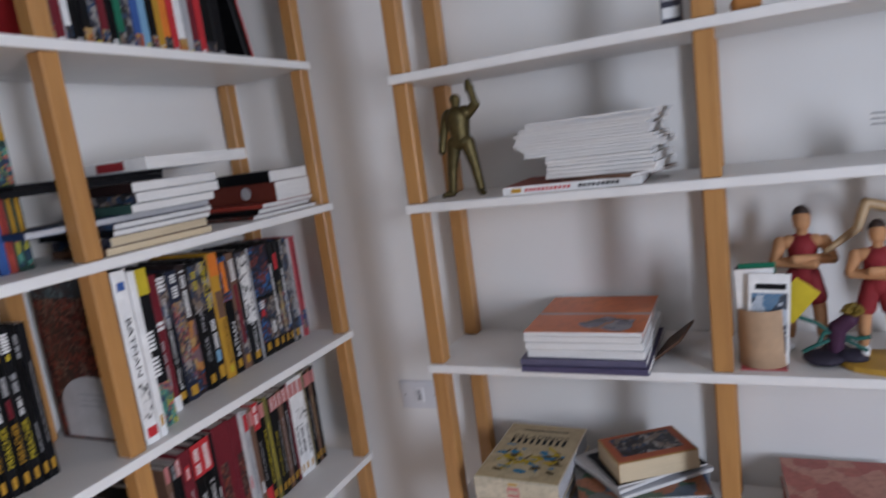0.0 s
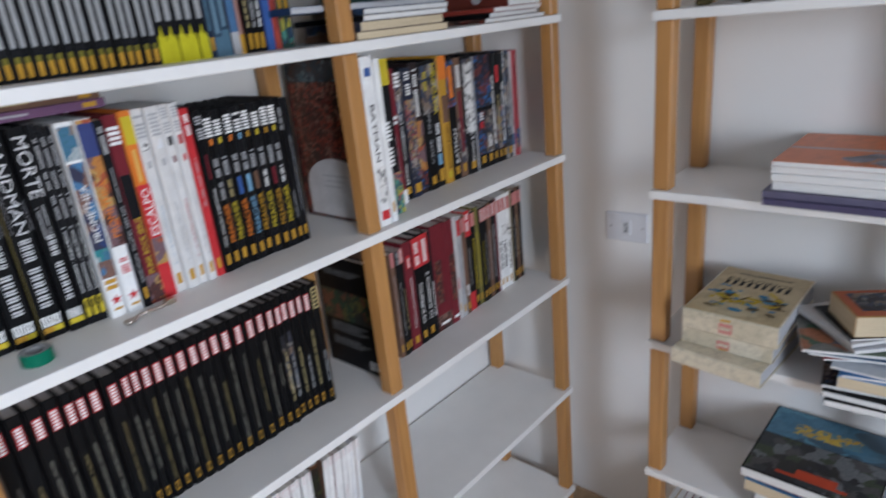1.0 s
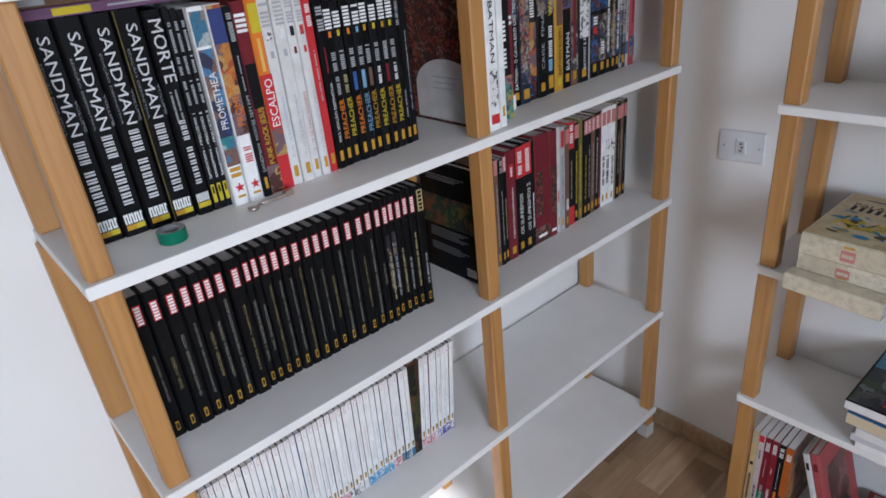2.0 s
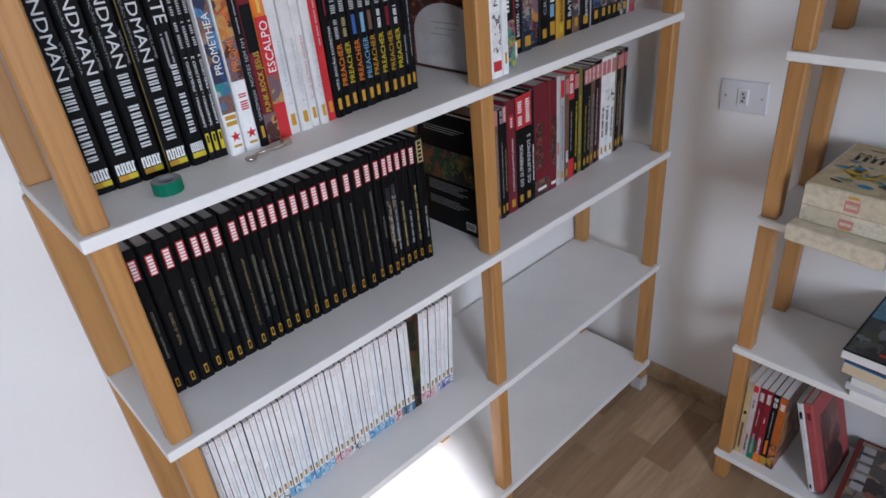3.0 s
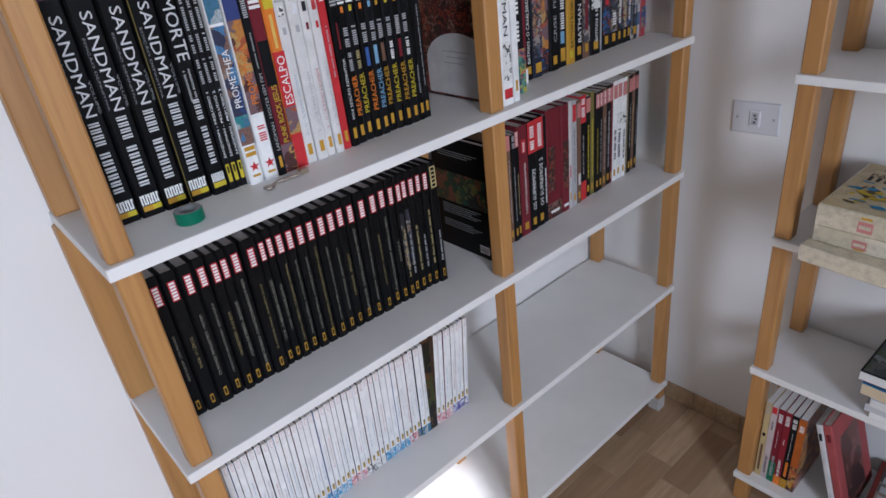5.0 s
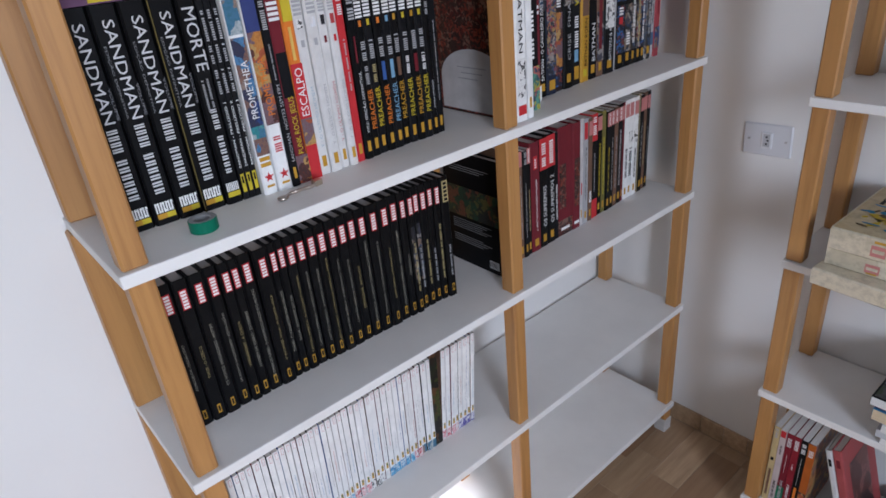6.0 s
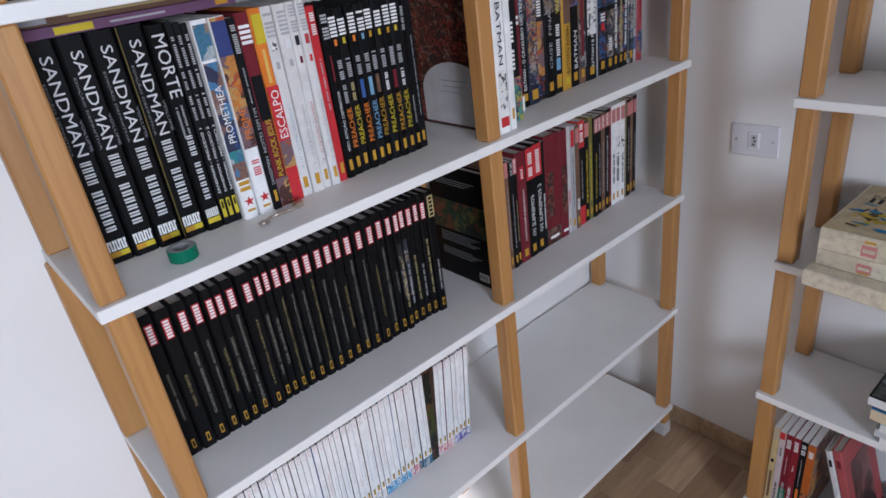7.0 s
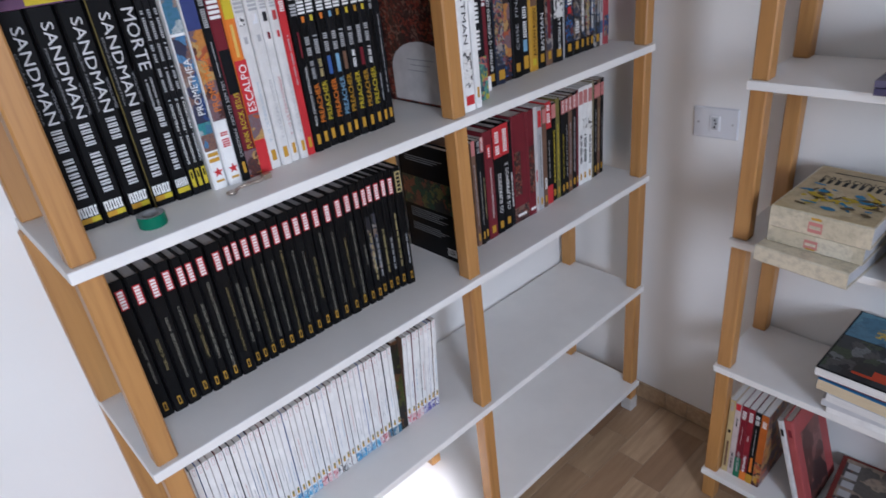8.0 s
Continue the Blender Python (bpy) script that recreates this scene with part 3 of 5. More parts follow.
row = [
    (12, 0.312, WHITE, [(0.02, 0.04, 0.3, 0.7, AMBER)], "thin plain white comic spine", None, -0.622),
    (37, 0.306, COAL, [(0.0, 0.085, 0.0, 1.0, ART_GREEN), (0.255, 0.304, 0.05, 0.95, YELLOW), (0.10, 0.14, 0.3, 0.7, WHITE), (0.15, 0.19, 0.3, 0.7, WHITE)], "dark art book with white spine title", None, -0.650),
    (10, 0.292, BLACK, [PUB, (0.06, 0.14, 0.4, 0.6, SILVER), (0.21, 0.27, 0.3, 0.7, SILVER)], "black comic with grey lettering", None, -0.68),
    (27, 0.284, MAROON, [(0.0, 0.03, 0.0, 1.0, WHITE), (0.17, 0.195, 0.15, 0.85, WHITE), (0.05, 0.15, 0.42, 0.58, SILVER)], "maroon comic with a white spine block", None, -0.69),
    (25, 0.280, BLACK, [(0.013, 0.028, 0.25, 0.75, AMBER), (0.24, 0.27, 0.2, 0.8, SILVER)], "black comic with white spine title", [("BATMAN - O CAVALEIRO DAS TREVAS", WHITE, 0.5, 0.035, 0.19, 0.0085, "up")], -0.70),
    (23, 0.278, ink(0.02, 0.025, 0.045), [(0.04, 0.21, 0.04, 0.96, ART_COMIC), (0.22, 0.268, 0.25, 0.75, WHITE), (0.01, 0.03, 0.2, 0.8, AMBER)], "comic with a crowded painted spine", None, -0.70),
    (20, 0.285, ink(0.03, 0.02, 0.02), [(0.05, 0.16, 0.04, 0.96, ART_WARM), (0.17, 0.27, 0.25, 0.75, WHITE), (0.01, 0.05, 0.1, 0.9, ART_NIGHT)], "dark comic with bright painted spine", None, -0.705),
    (24, 0.284, BLACK, [PUB, (0.22, 0.26, 0.3, 0.7, YELLOW)], "black comic with spaced grey title", [("CRISE  FINAL", SILVER, 0.5, 0.06, 0.125, 0.0088, "up")], -0.705),
    (24, 0.286, COAL, [(0.012, 0.04, 0.3, 0.8, AMBER), (0.05, 0.075, 0.3, 0.7, SKYB), (0.08, 0.15, 0.4, 0.7, WHITE)], "dark comic with a large yellow spine title", [("WATCHMEN", ink(0.66, 0.52, 0.02), 0.5, 0.165, 0.108, 0.0135, "up")], -0.708),
    (22, 0.290, AMBER, [(0.012, 0.028, 0.3, 0.7, YELLOW), (0.14, 0.2, 0.15, 0.85, BROWN), (0.235, 0.285, 0.05, 0.95, ORANGE)], "amber comic with dark spine title", [("BATMAN ROBIN", COAL, 0.5, 0.035, 0.10, 0.010, "up")], -0.708),
    (24, 0.283, BLACK, [(0.19, 0.26, 0.3, 0.7, ORANGE), PUB], "black comic with white spine title", [("BATMAN", WHITE, 0.5, 0.04, 0.08, 0.011, "up")], -0.71),
    (20, 0.278, BROWN, [PUB, (0.06, 0.2, 0.4, 0.6, MAROON), (0.21, 0.26, 0.2, 0.8, SILVER)], "dark brown comic with grey lettering", None, -0.71),
    (30, 0.281, COAL, [(0.10, 0.26, 0.1, 0.9, ART_BW), (0.012, 0.03, 0.3, 0.7, AMBER)], "grey and black comic with white title", [("BATMAN & ROBIN", WHITE, 0.5, 0.03, 0.10, 0.0095, "up")], -0.712),
    (9, 0.275, SILVER, [], "thin plain grey comic spine", None, -0.715),
    (24, 0.278, BLACK, [PUB, (0.10, 0.115, 0.3, 0.7, RED), (0.12, 0.14, 0.25, 0.75, SILVER), (0.15, 0.27, 0.02, 0.98, ART_NIGHT)], "black comic with a small red mark", None, -0.715),
    (22, 0.276, BLACK, [PUB, (0.05, 0.08, 0.25, 0.75, SILVER), (0.15, 0.27, 0.02, 0.98, ART_NIGHT)], "black comic with blue painted mark", None, -0.715),
    (15, 0.274, COAL, [PUB, (0.05, 0.22, 0.42, 0.58, SILVER)], "black comic with grey lettering", None, -0.716),
    (15, 0.274, BLACK, [PUB, (0.05, 0.17, 0.42, 0.58, GOLD), (0.2, 0.24, 0.2, 0.8, RED)], "black comic with gold lettering", None, -0.716),
    (15, 0.272, COAL, [PUB, (0.05, 0.2, 0.42, 0.58, SILVER)], "black comic with grey lettering", None, -0.716),
    (20, 0.274, ART_DARK, [PUB, (0.06, 0.19, 0.35, 0.65, SILVER)], "comic with dark painted spine", None, -0.716),
    (10, 0.270, ink(0.46, 0.44, 0.45), [(0.03, 0.06, 0.0, 1.0, SLATE_BLUE), (0.08, 0.2, 0.3, 0.7, COAL)], "thin plain white comic spine", None, -0.718),
    (17, 0.272, ink(0.36, 0.06, 0.07), [(0.02, 0.07, 0.05, 0.95, ART_BLUE), (0.1, 0.24, 0.42, 0.58, MAROON)], "red comic at the end of the row", None, -0.718),
]
y = 1.224
for k, (r, w) in enumerate(zip(row, fitted([r[0] for r in row], 1.808 - y))):
    marks = list(r[3])
    if r[2] in (BLACK, COAL, BROWN) and k != 1:
        art_band = (ART_DARK, ART_COMIC, ART_NIGHT, ART_DARK)[k % 4]
        marks = [(0.035, 0.14, 0.04, 0.96, art_band) if r[5] is None else (0.17, r[1] - 0.012, 0.04, 0.96, art_band)] + [(m[0], m[1], min(m[2], 0.3), max(m[3], 0.7), WHITE if m[4] is SILVER else m[4]) for m in marks]
    mixed_spine(y, w, r[1] - 0.004, r[6] + rnd.uniform(-0.002, 0.002), A_Z[3], r[2], marks, r[4], group, r[5], tilt=rnd.uniform(-0.4, 0.4), hard=w > 0.016)
    y += w

# Lower far shelf: red and black comics; the first one shows its black back cover.
group = "comics on the lower far shelf"
HEAD = (0.220, 0.254, 0.08, 0.92, ink(0.52, 0.20, 0.19))
HEADW = (0.224, 0.254, 0.35, 0.65, WHITE)
b = book(pose(-0.672, 1.184, A_Z[2]), 0.020, 0.172, 0.262, BLACK, "black hardback comic with a printed back cover", group=group)
boxpart("cover_picture", b, -0.168, -0.0008, 0.115, -0.008, -0.0001, 0.185, art("back_cover", [(0.03, 0.03, 0.02), (0.10, 0.09, 0.03), (0.02, 0.05, 0.03), (0.14, 0.05, 0.03), (0.02, 0.02, 0.02)], 62))
for q in range(12):
    z0 = (0.232, 0.227, 0.222, 0.105, 0.100, 0.095, 0.090, 0.085, 0.066, 0.061, 0.056, 0.051)[q]
    boxpart("text_bar", b, -0.150, -0.0008, z0, -0.03 - 0.014 * (q % 3), -0.0001, z0 + 0.0015, ink(0.19, 0.19, 0.19))
boxpart("barcode_label", b, -0.040, -0.0009, 0.012, -0.012, -0.0001, 0.030, WHITE)
for q in range(8):
    boxpart("barcode_line", b, -0.0385 + q * 0.0032, -0.0013, 0.015, -0.0372 + q * 0.0032, -0.0008, 0.028, BLACK)
row = [
    (12, 0.250, BROWN, [PUB, HEAD, (0.05, 0.2, 0.4, 0.6, SILVER)], "thin dark comic with red head label", None),
    (12, 0.252, COAL, [PUB, (0.222, 0.25, 0.2, 0.8, SILVER), (0.05, 0.18, 0.4, 0.6, SILVER)], "thin black comic with grey lettering", None),
    (12, 0.252, BLACK, [PUB, HEAD, HEADW, (0.06, 0.16, 0.4, 0.6, GOLD)], "thin black comic with red head label", None),
    (28, 0.262, MAROON, [PUB, (0.20, 0.23, 0.3, 0.7, RED), (0.203, 0.227, 0.4, 0.6, WHITE)], "maroon comic with white spine title", [("O ESPETACULAR HOMEM-ARANHA", WHITE, 0.5, 0.052, 0.125, 0.0055, "up")]),
    (24, 0.264, BLACK, [PUB, (0.19, 0.262, 0.02, 0.98, RED), (0.198, 0.255, 0.25, 0.75, WHITE)], "black comic with red head and white title", [("OS SUPREMOS", WHITE, 0.5, 0.052, 0.10, 0.0105, "up")]),
    (24, 0.265, BLACK, [PUB, (0.19, 0.263, 0.02, 0.98, RED), (0.198, 0.255, 0.25, 0.75, WHITE)], "black comic with red head and white title", [("OS SUPREMOS 2", WHITE, 0.5, 0.052, 0.118, 0.0105, "up")]),
    (11, 0.262, COAL, [(0.05, 0.14, 0.3, 0.7, WHITE)], "thin black comic with white lettering", None),
    (46, 0.268, MAROON, [(0.07, 0.18, 0.1, 0.55, ART_RED), (0.0, 0.04, 0.0, 1.0, ART_RED), (0.013, 0.02, 0.2, 0.8, WHITE)], "thick dark red hardback comic", None),
    (26, 0.266, MAROON, [(0.06, 0.18, 0.2, 0.9, ART_RED), (0.013, 0.02, 0.2, 0.8, WHITE)], "dark red paperback comic spine", None),
    (11, 0.268, ink(0.55, 0.53, 0.53), [(0.02, 0.04, 0.35, 0.65, AMBER), (0.08, 0.11, 0.35, 0.65, RED)], "white comic with small red print", None),
    (16, 0.265, SILVER, [PUB, (0.215, 0.255, 0.15, 0.85, RED), (0.06, 0.2, 0.42, 0.58, COAL)], "grey comic with red head label", None),
    (14, 0.262, BROWN, [PUB, HEAD, (0.05, 0.08, 0.2, 0.8, WHITE)], "dark comic with red head label", None),
    (22, 0.266, RED, [(0.0, 0.05, 0.0, 1.0, RED), (0.05, 0.20, 0.0, 1.0, BLACK), (0.215, 0.26, 0.25, 0.75, WHITE), (0.07, 0.17, 0.42, 0.58, SILVER)], "red and black comic", None),
    (17, 0.258, BLACK, [PUB, HEAD, (0.05, 0.19, 0.35, 0.65, YELLOW)], "black comic with yellow lettering", None),
    (15, 0.264, ink(0.17, 0.15, 0.045), [PUB, (0.05, 0.2, 0.35, 0.65, YELLOW)], "olive green comic with yellow lettering", None),
    (15, 0.258, COAL, [PUB, HEAD, HEADW, (0.05, 0.17, 0.4, 0.6, YELLOW)], "black comic with red head label", None),
    (15, 0.258, BLACK, [PUB, HEAD, HEADW, (0.05, 0.19, 0.4, 0.6, SILVER)], "black comic with red head label", None),
    (15, 0.260, BROWN, [PUB, HEAD, HEADW, (0.05, 0.19, 0.4, 0.6, SILVER)], "dark comic with red head label", None),
    (18, 0.262, COAL, [PUB, HEAD, HEADW, (0.05, 0.2, 0.35, 0.65, SILVER)], "black comic with red head label", None),
    (10, 0.262, MAROON, [PUB, HEAD], "thin maroon comic with red head", None),
    (17, 0.264, WHITE, [PUB, HEAD, (0.06, 0.14, 0.25, 0.75, COAL)], "white comic with black title bar", None),
    (17, 0.264, WHITE, [PUB, HEAD, (0.06, 0.14, 0.2, 0.8, COAL), (0.15, 0.18, 0.05, 0.95, ART_BW)], "white comic with black title bar", None),
    (17, 0.264, WHITE, [PUB, HEAD, (0.05, 0.13, 0.3, 0.7, COAL), (0.145, 0.18, 0.05, 0.95, ART_BW)], "white comic with black title bar", None),
    (10, 0.268, ink(0.24, 0.20, 0.12), [], "thin plain beige comic spine", None),
    (15, 0.262, BLACK, [PUB, HEAD, (0.07, 0.19, 0.4, 0.6, SILVER)], "black comic with red head label", None),
    (15, 0.264, BROWN, [PUB, HEAD, (0.07, 0.19, 0.4, 0.6, GOLD)], "dark comic with red head label", None),
    (13, 0.264, BLACK, [PUB, HEAD, (0.07, 0.17, 0.4, 0.6, SILVER)], "black comic with red head label", None),
]
y = 1.268
for k, (r, w) in enumerate(zip(row, fitted([r[0] for r in row], 1.796 - y))):
    mixed_spine(y, w, r[1], -0.698 - 0.0009 * k + rnd.uniform(-0.002, 0.002), A_Z[2], r[2], r[3], r[4], group, r[5], tilt=rnd.uniform(-0.3, 0.3), hard=k in (3, 4, 5, 7, 8))
    y += w

# Low shelf: a long leaning row of thin white paperbacks.
y, k, found = 0.506, 0, False
group = "thin white paperbacks in a row"
while y < 1.082:
    w = rnd.choice((0.0108, 0.0122, 0.0122, 0.0135, 0.0148))
    dark = not found and y > 0.968
    found = found or dark
    w = 0.021 if dark else w
    h = 0.238 + rnd.uniform(-0.001, 0.001) + (0.006 if dark else 0)
    b = book(pose(-0.703 + rnd.uniform(-0.002, 0.002), y, A_Z[1] + 0.0006, -0.6 - 3.0 * (y - 0.506) if not found or dark else -5.2 + rnd.uniform(-0.2, 0.2)), w - 0.0013, 0.165, h, ART_SHADE if dark else (COAL, WHITE, BLUE, BROWN, WHITE, MAROON, COAL)[k % 7],
             "dark comic among the white paperbacks" if dark else "thin white paperback comic with small spine print", group=group, hard=False, spine=None if dark else WHITE)
    c = w / 2
    if not dark:
        spine_patch(b, c - 0.0024, c + 0.0024, h - 0.018, h - 0.003, ink(0.62, 0.36, 0.36), "publisher_logo")
        spine_patch(b, c - 0.0018, c + 0.0018, h - 0.0168, h - 0.0042, WHITE, "logo_panel", 0.0008)
        spine_patch(b, c - 0.0024, c + 0.0024, 0.029, 0.044, AMBER, "publisher_mark")
        spine_patch(b, c - 0.0013, c + 0.0013, 0.037, 0.0425, GREEN, "publisher_mark", 0.0008)
        z0 = 0.06 + 0.03 * rnd.random()
        spine_bars(b, c - 0.0010, c + 0.0010, z0, z0 + rnd.uniform(0.04, 0.09), (ink(0.34, 0.46, 0.58), ink(0.5, 0.5, 0.51), ink(0.55, 0.34, 0.32), ink(0.46, 0.46, 0.48), ink(0.40, 0.45, 0.55))[k % 5])
        if y > 0.60:
            scene_art = ART_BW if y < 0.635 else ART_SEA if y < 0.745 else ART_PINK if y < 0.79 else ART_BW if y < 0.835 else ART_SEA if y < 0.905 else ART_PINK if y < 0.925 else ART_TEAL if y < 0.97 else ART_PINK if y < 1.04 else ART_VIOLET
            spine_patch(b, 0.0003, w - 0.0015, 0.001, 0.0245, scene_art, "spine_picture")
    y += w
    k += 1

# Upper shelf, near bay: black spines with yellow feet, then mixed colours.
group = "comics on the upper shelf"
LETTER = ink(0.33, 0.33, 0.33)
SLATE, STEELB = ink(0.035, 0.065, 0.10), ink(0.08, 0.15, 0.21)
MUSTARD, OLIVE = ink(0.46, 0.25, 0.025), ink(0.16, 0.14, 0.02)
HEADS = (MAROON, ink(0.07, 0.018, 0.022), ART_DARK, MAROON, ink(0.06, 0.035, 0.03))
row = [(12.5, COAL if k % 3 else BLACK, [(0.005, 0.023, 0.22, 0.78, MUSTARD if k % 4 else AMBER), (0.023, 0.031, 0.22, 0.78, OLIVE), (0.135, 0.262 - 0.02 * (k % 2), 0.05, 0.95, HEADS[k % 5]), (0.042, 0.125 - 0.012 * (k % 3), 0.24, 0.76, LETTER)],
        "black comic with grey lettering and a yellow foot", "") for k in range(29)]
row += [(15.6, COAL, [(0.0, 0.028, 0.0, 1.0, FLAME), (0.060, 0.118, 0.22, 0.78, LETTER), (0.138, 0.182, 0.0, 1.0, FLAME), (0.215, 0.25, 0.1, 0.9, ART_NIGHT)], "black comic with bright yellow flame marks", "flame") for k in range(5)]
row += [(11, ink(0.02, 0.03, 0.05), [(0.01, 0.03, 0.25, 0.75, MUSTARD), (0.04, 0.21, 0.3, 0.7, STEELB)], "thin dark blue comic with pale lettering", ""),
        (14, SLATE, [(0.0, 0.03, 0.0, 1.0, STEELB), (0.035, 0.105, 0.28, 0.72, ink(0.15, 0.24, 0.31)), (0.12, 0.22, 0.25, 0.75, SILVER)], "slate blue paperback comic with pale lettering", ""),
        (14, SLATE, [(0.0, 0.04, 0.0, 1.0, STEELB), (0.045, 0.115, 0.28, 0.72, ink(0.15, 0.24, 0.31)), (0.125, 0.225, 0.25, 0.75, STEELB)], "slate blue paperback comic with blue lettering", ""),
        (14, ink(0.05, 0.03, 0.03), [(0.0, 0.035, 0.0, 1.0, SILVER), (0.035, 0.13, 0.0, 1.0, ink(0.07, 0.15, 0.28)), (0.14, 0.24, 0.2, 0.8, ink(0.34, 0.13, 0.05))], "dark comic with a light blue lower spine", ""),
        (12, ink(0.15, 0.05, 0.04), [(0.0, 0.03, 0.1, 0.9, MUSTARD), (0.03, 0.11, 0.3, 0.7, ink(0.40, 0.24, 0.20)), (0.13, 0.25, 0.0, 1.0, ink(0.25, 0.035, 0.03))], "brown red paperback comic spine", ""),
        (12, BLACK, [(0.006, 0.03, 0.22, 0.78, MUSTARD), (0.04, 0.13, 0.28, 0.72, GOLD), (0.15, 0.25, 0.1, 0.9, ART_WARM)], "black paperback comic with painted upper spine", ""),
        (13, BLACK, [(0.006, 0.03, 0.22, 0.78, MUSTARD), (0.04, 0.13, 0.28, 0.72, SILVER), (0.15, 0.24, 0.15, 0.85, ART_DARK)], "black paperback comic with lettering", ""),
        (13, BLACK, [(0.006, 0.03, 0.22, 0.78, MUSTARD), (0.04, 0.13, 0.28, 0.72, WHITE), (0.15, 0.24, 0.25, 0.75, SILVER)], "black paperback comic with white lettering", ""),
        (15, ink(0.03, 0.04, 0.16), [(0.0, 0.08, 0.0, 1.0, BLUE), (0.085, 0.25, 0.0, 1.0, ink(0.42, 0.40, 0.42))], "pale paperback comic with a blue foot", ""),
        (11, ink(0.40, 0.07, 0.05), [(0.03, 0.12, 0.38, 0.62, MAROON)], "thin red paperback comic", ""),
        (14, ink(0.03, 0.06, 0.05), [(0.008, 0.05, 0.2, 0.8, ART_GREEN), (0.055, 0.13, 0.25, 0.75, MUSTARD), (0.14, 0.20, 0.1, 0.9, ART_GREEN), (0.21, 0.25, 0.1, 0.9, ink(0.34, 0.05, 0.04))], "dark green comic with yellow lettering", ""),
        (14, ink(0.03, 0.06, 0.05), [(0.008, 0.05, 0.2, 0.8, ART_GREEN), (0.055, 0.13, 0.25, 0.75, MUSTARD), (0.14, 0.20, 0.1, 0.9, ART_GREEN), (0.21, 0.25, 0.1, 0.9, MUSTARD)], "dark green comic with yellow lettering", "")]
y = 0.506
for k, (r, w) in enumerate(zip(row, fitted([r[0] for r in row], 1.130 - y))):
    b = mixed_spine(y, w, 0.262 + rnd.uniform(-0.003, 0.003), -0.712 + rnd.uniform(-0.003, 0.003), A_Z[4], r[1], r[2], r[3], group, hard=False, tilt=rnd.uniform(-0.4, 0.4))
    if r[4]:
        e = w - 0.0008
        for z0, s in ((0.028, 1), (0.138, -1), (0.182, 1)):
            bm = bmesh.new()
            bm.faces.new([bm.verts.new((0.0012, q, z0 + s * z)) for q, z in ((0, 0), (e, 0), (e, 0.003), (e * 0.75, 0.012), (e * 0.62, 0.010), (e * 0.40, 0.026), (e * 0.22, 0.010), (0, 0.013))])
            part("flame_tip", bm, FLAME, b)
    y += w

# Top visible shelf.
group = "comics on the top shelf"
for k in range(30):
    w = 0.62 / 30
    b = mixed_spine(0.506 + k * w, w, 0.262, -0.712, A_Z[5], COAL if k % 3 else BLACK, [PUB, (0.05, 0.17, 0.35, 0.65, SILVER)], "black comic with a yellow foot mark", group, hard=False)
tones = [RED, ART_WARM, BROWN, MAROON, WHITE, BLACK, COAL, ART_DARK, MAROON, BLACK, GREEN, ART_DARK, BLUE, SKYB, BLACK, AMBER, ORANGE, RED, WHITE, SILVER, MAROON, RED, BLACK, COAL]
y = 1.20
for k, (c, w) in enumerate(zip(tones, fitted([18, 14, 16, 18, 12, 20, 16, 18, 14, 18, 14, 20, 16, 18, 16, 14, 18, 16, 20, 16, 18, 16, 26, 28], 0.47))):
    mixed_spine(y, w, 0.265, -0.705, A_Z[5], c, [(0.012, 0.035, 0.2, 0.8, (WHITE, YELLOW, SILVER)[k % 3])] if k % 2 else [(0.0, 0.05, 0.0, 1.0, (ART_WARM, ART_DARK, ART_COMIC)[k % 3])],
                "%s comic on the top shelf" % ("bright" if c in (RED, WHITE, ORANGE, SKYB) else "dark"), group, hard=w > 0.018)
    y += w
b = mixed_spine(y + 0.062, 0.026, 0.27, -0.70, A_Z[5] + 0.0045, BLACK, [], "black comic with a red edge leaning on the row", group, tilt=12.5)
spine_patch(b, 0.0205, 0.025, 0.0, 0.27, RED, "spine_edge", 0.0006)

# Flat piles on the upper far shelf of the long bookcase.
group = "magazines piled on the upper far shelf"


def lying(x, y, z, e, t, d, h, cover, label, group, pages=None, hard=False, name="book", roll=0.0):
    return book(flat(x, y, z, e) @ pose(0, 0, 0, 0, 0, roll), t, d, h, cover, label, group=group, hard=hard, pages=pages or PAGES[1], name=name)


z = A_Z[4] + 0.0005
pile = [(0.013, 268, 1.195, 0.235, 0.15, BROWN, CREAM, "old comic with cream leaves"), (0.016, 271, 1.208, 0.226, 0.15, ART_DARK, CREAM, "old comic with cream leaves"),
        (0.010, 270, 1.215, 0.225, 0.20, COAL, None, "magazine with dark cover and white leaves"), (0.010, 272, 1.222, 0.238, 0.14, ART_DARK, None, "dark magazine with white leaves inside"),
        (0.011, 269, 1.085, 0.380, 0.15, ink(0.02, 0.04, 0.10), GREYP, "magazine with dark blue cover and grey leaves"), (0.016, 271, 1.262, 0.203, 0.16, ink(0.04, 0.085, 0.075), None, "thick magazine with grey green spine"),
        (0.019, 270, 1.278, 0.204, 0.16, ART_DARK, None, "thick magazine with dark painted spine"), (0.018, 271, 1.274, 0.209, 0.19, ink(0.022, 0.012, 0.012), None, "thick magazine with black spine"),
        (0.010, 269, 1.062, 0.300, 0.17, BLACK, COAL, "thin black book lying across a pile"), (0.008, 271, 1.085, 0.290, 0.17, COAL, COAL, "thin black book lying across a pile"), (0.023, 273, 1.315, 0.285, 0.21, WHITE, None, "large white magazine with a red mark")]
for t, e, y0, dep, wid, cover, pages, label in pile:
    b = lying(0, 0, z, e, t, dep, wid, cover, label, group, pages)
    b.matrix_basis = flat((-0.626 if y0 > 1.15 else -0.650) + rnd.uniform(-0.004, 0.004), y0, z, e)
    z += t + 0.0006
spine_patch(b, 0.004, 0.020, 0.055, 0.125, ink(0.30, 0.03, 0.035), "cover_mark")
z = A_Z[4] + 0.0005
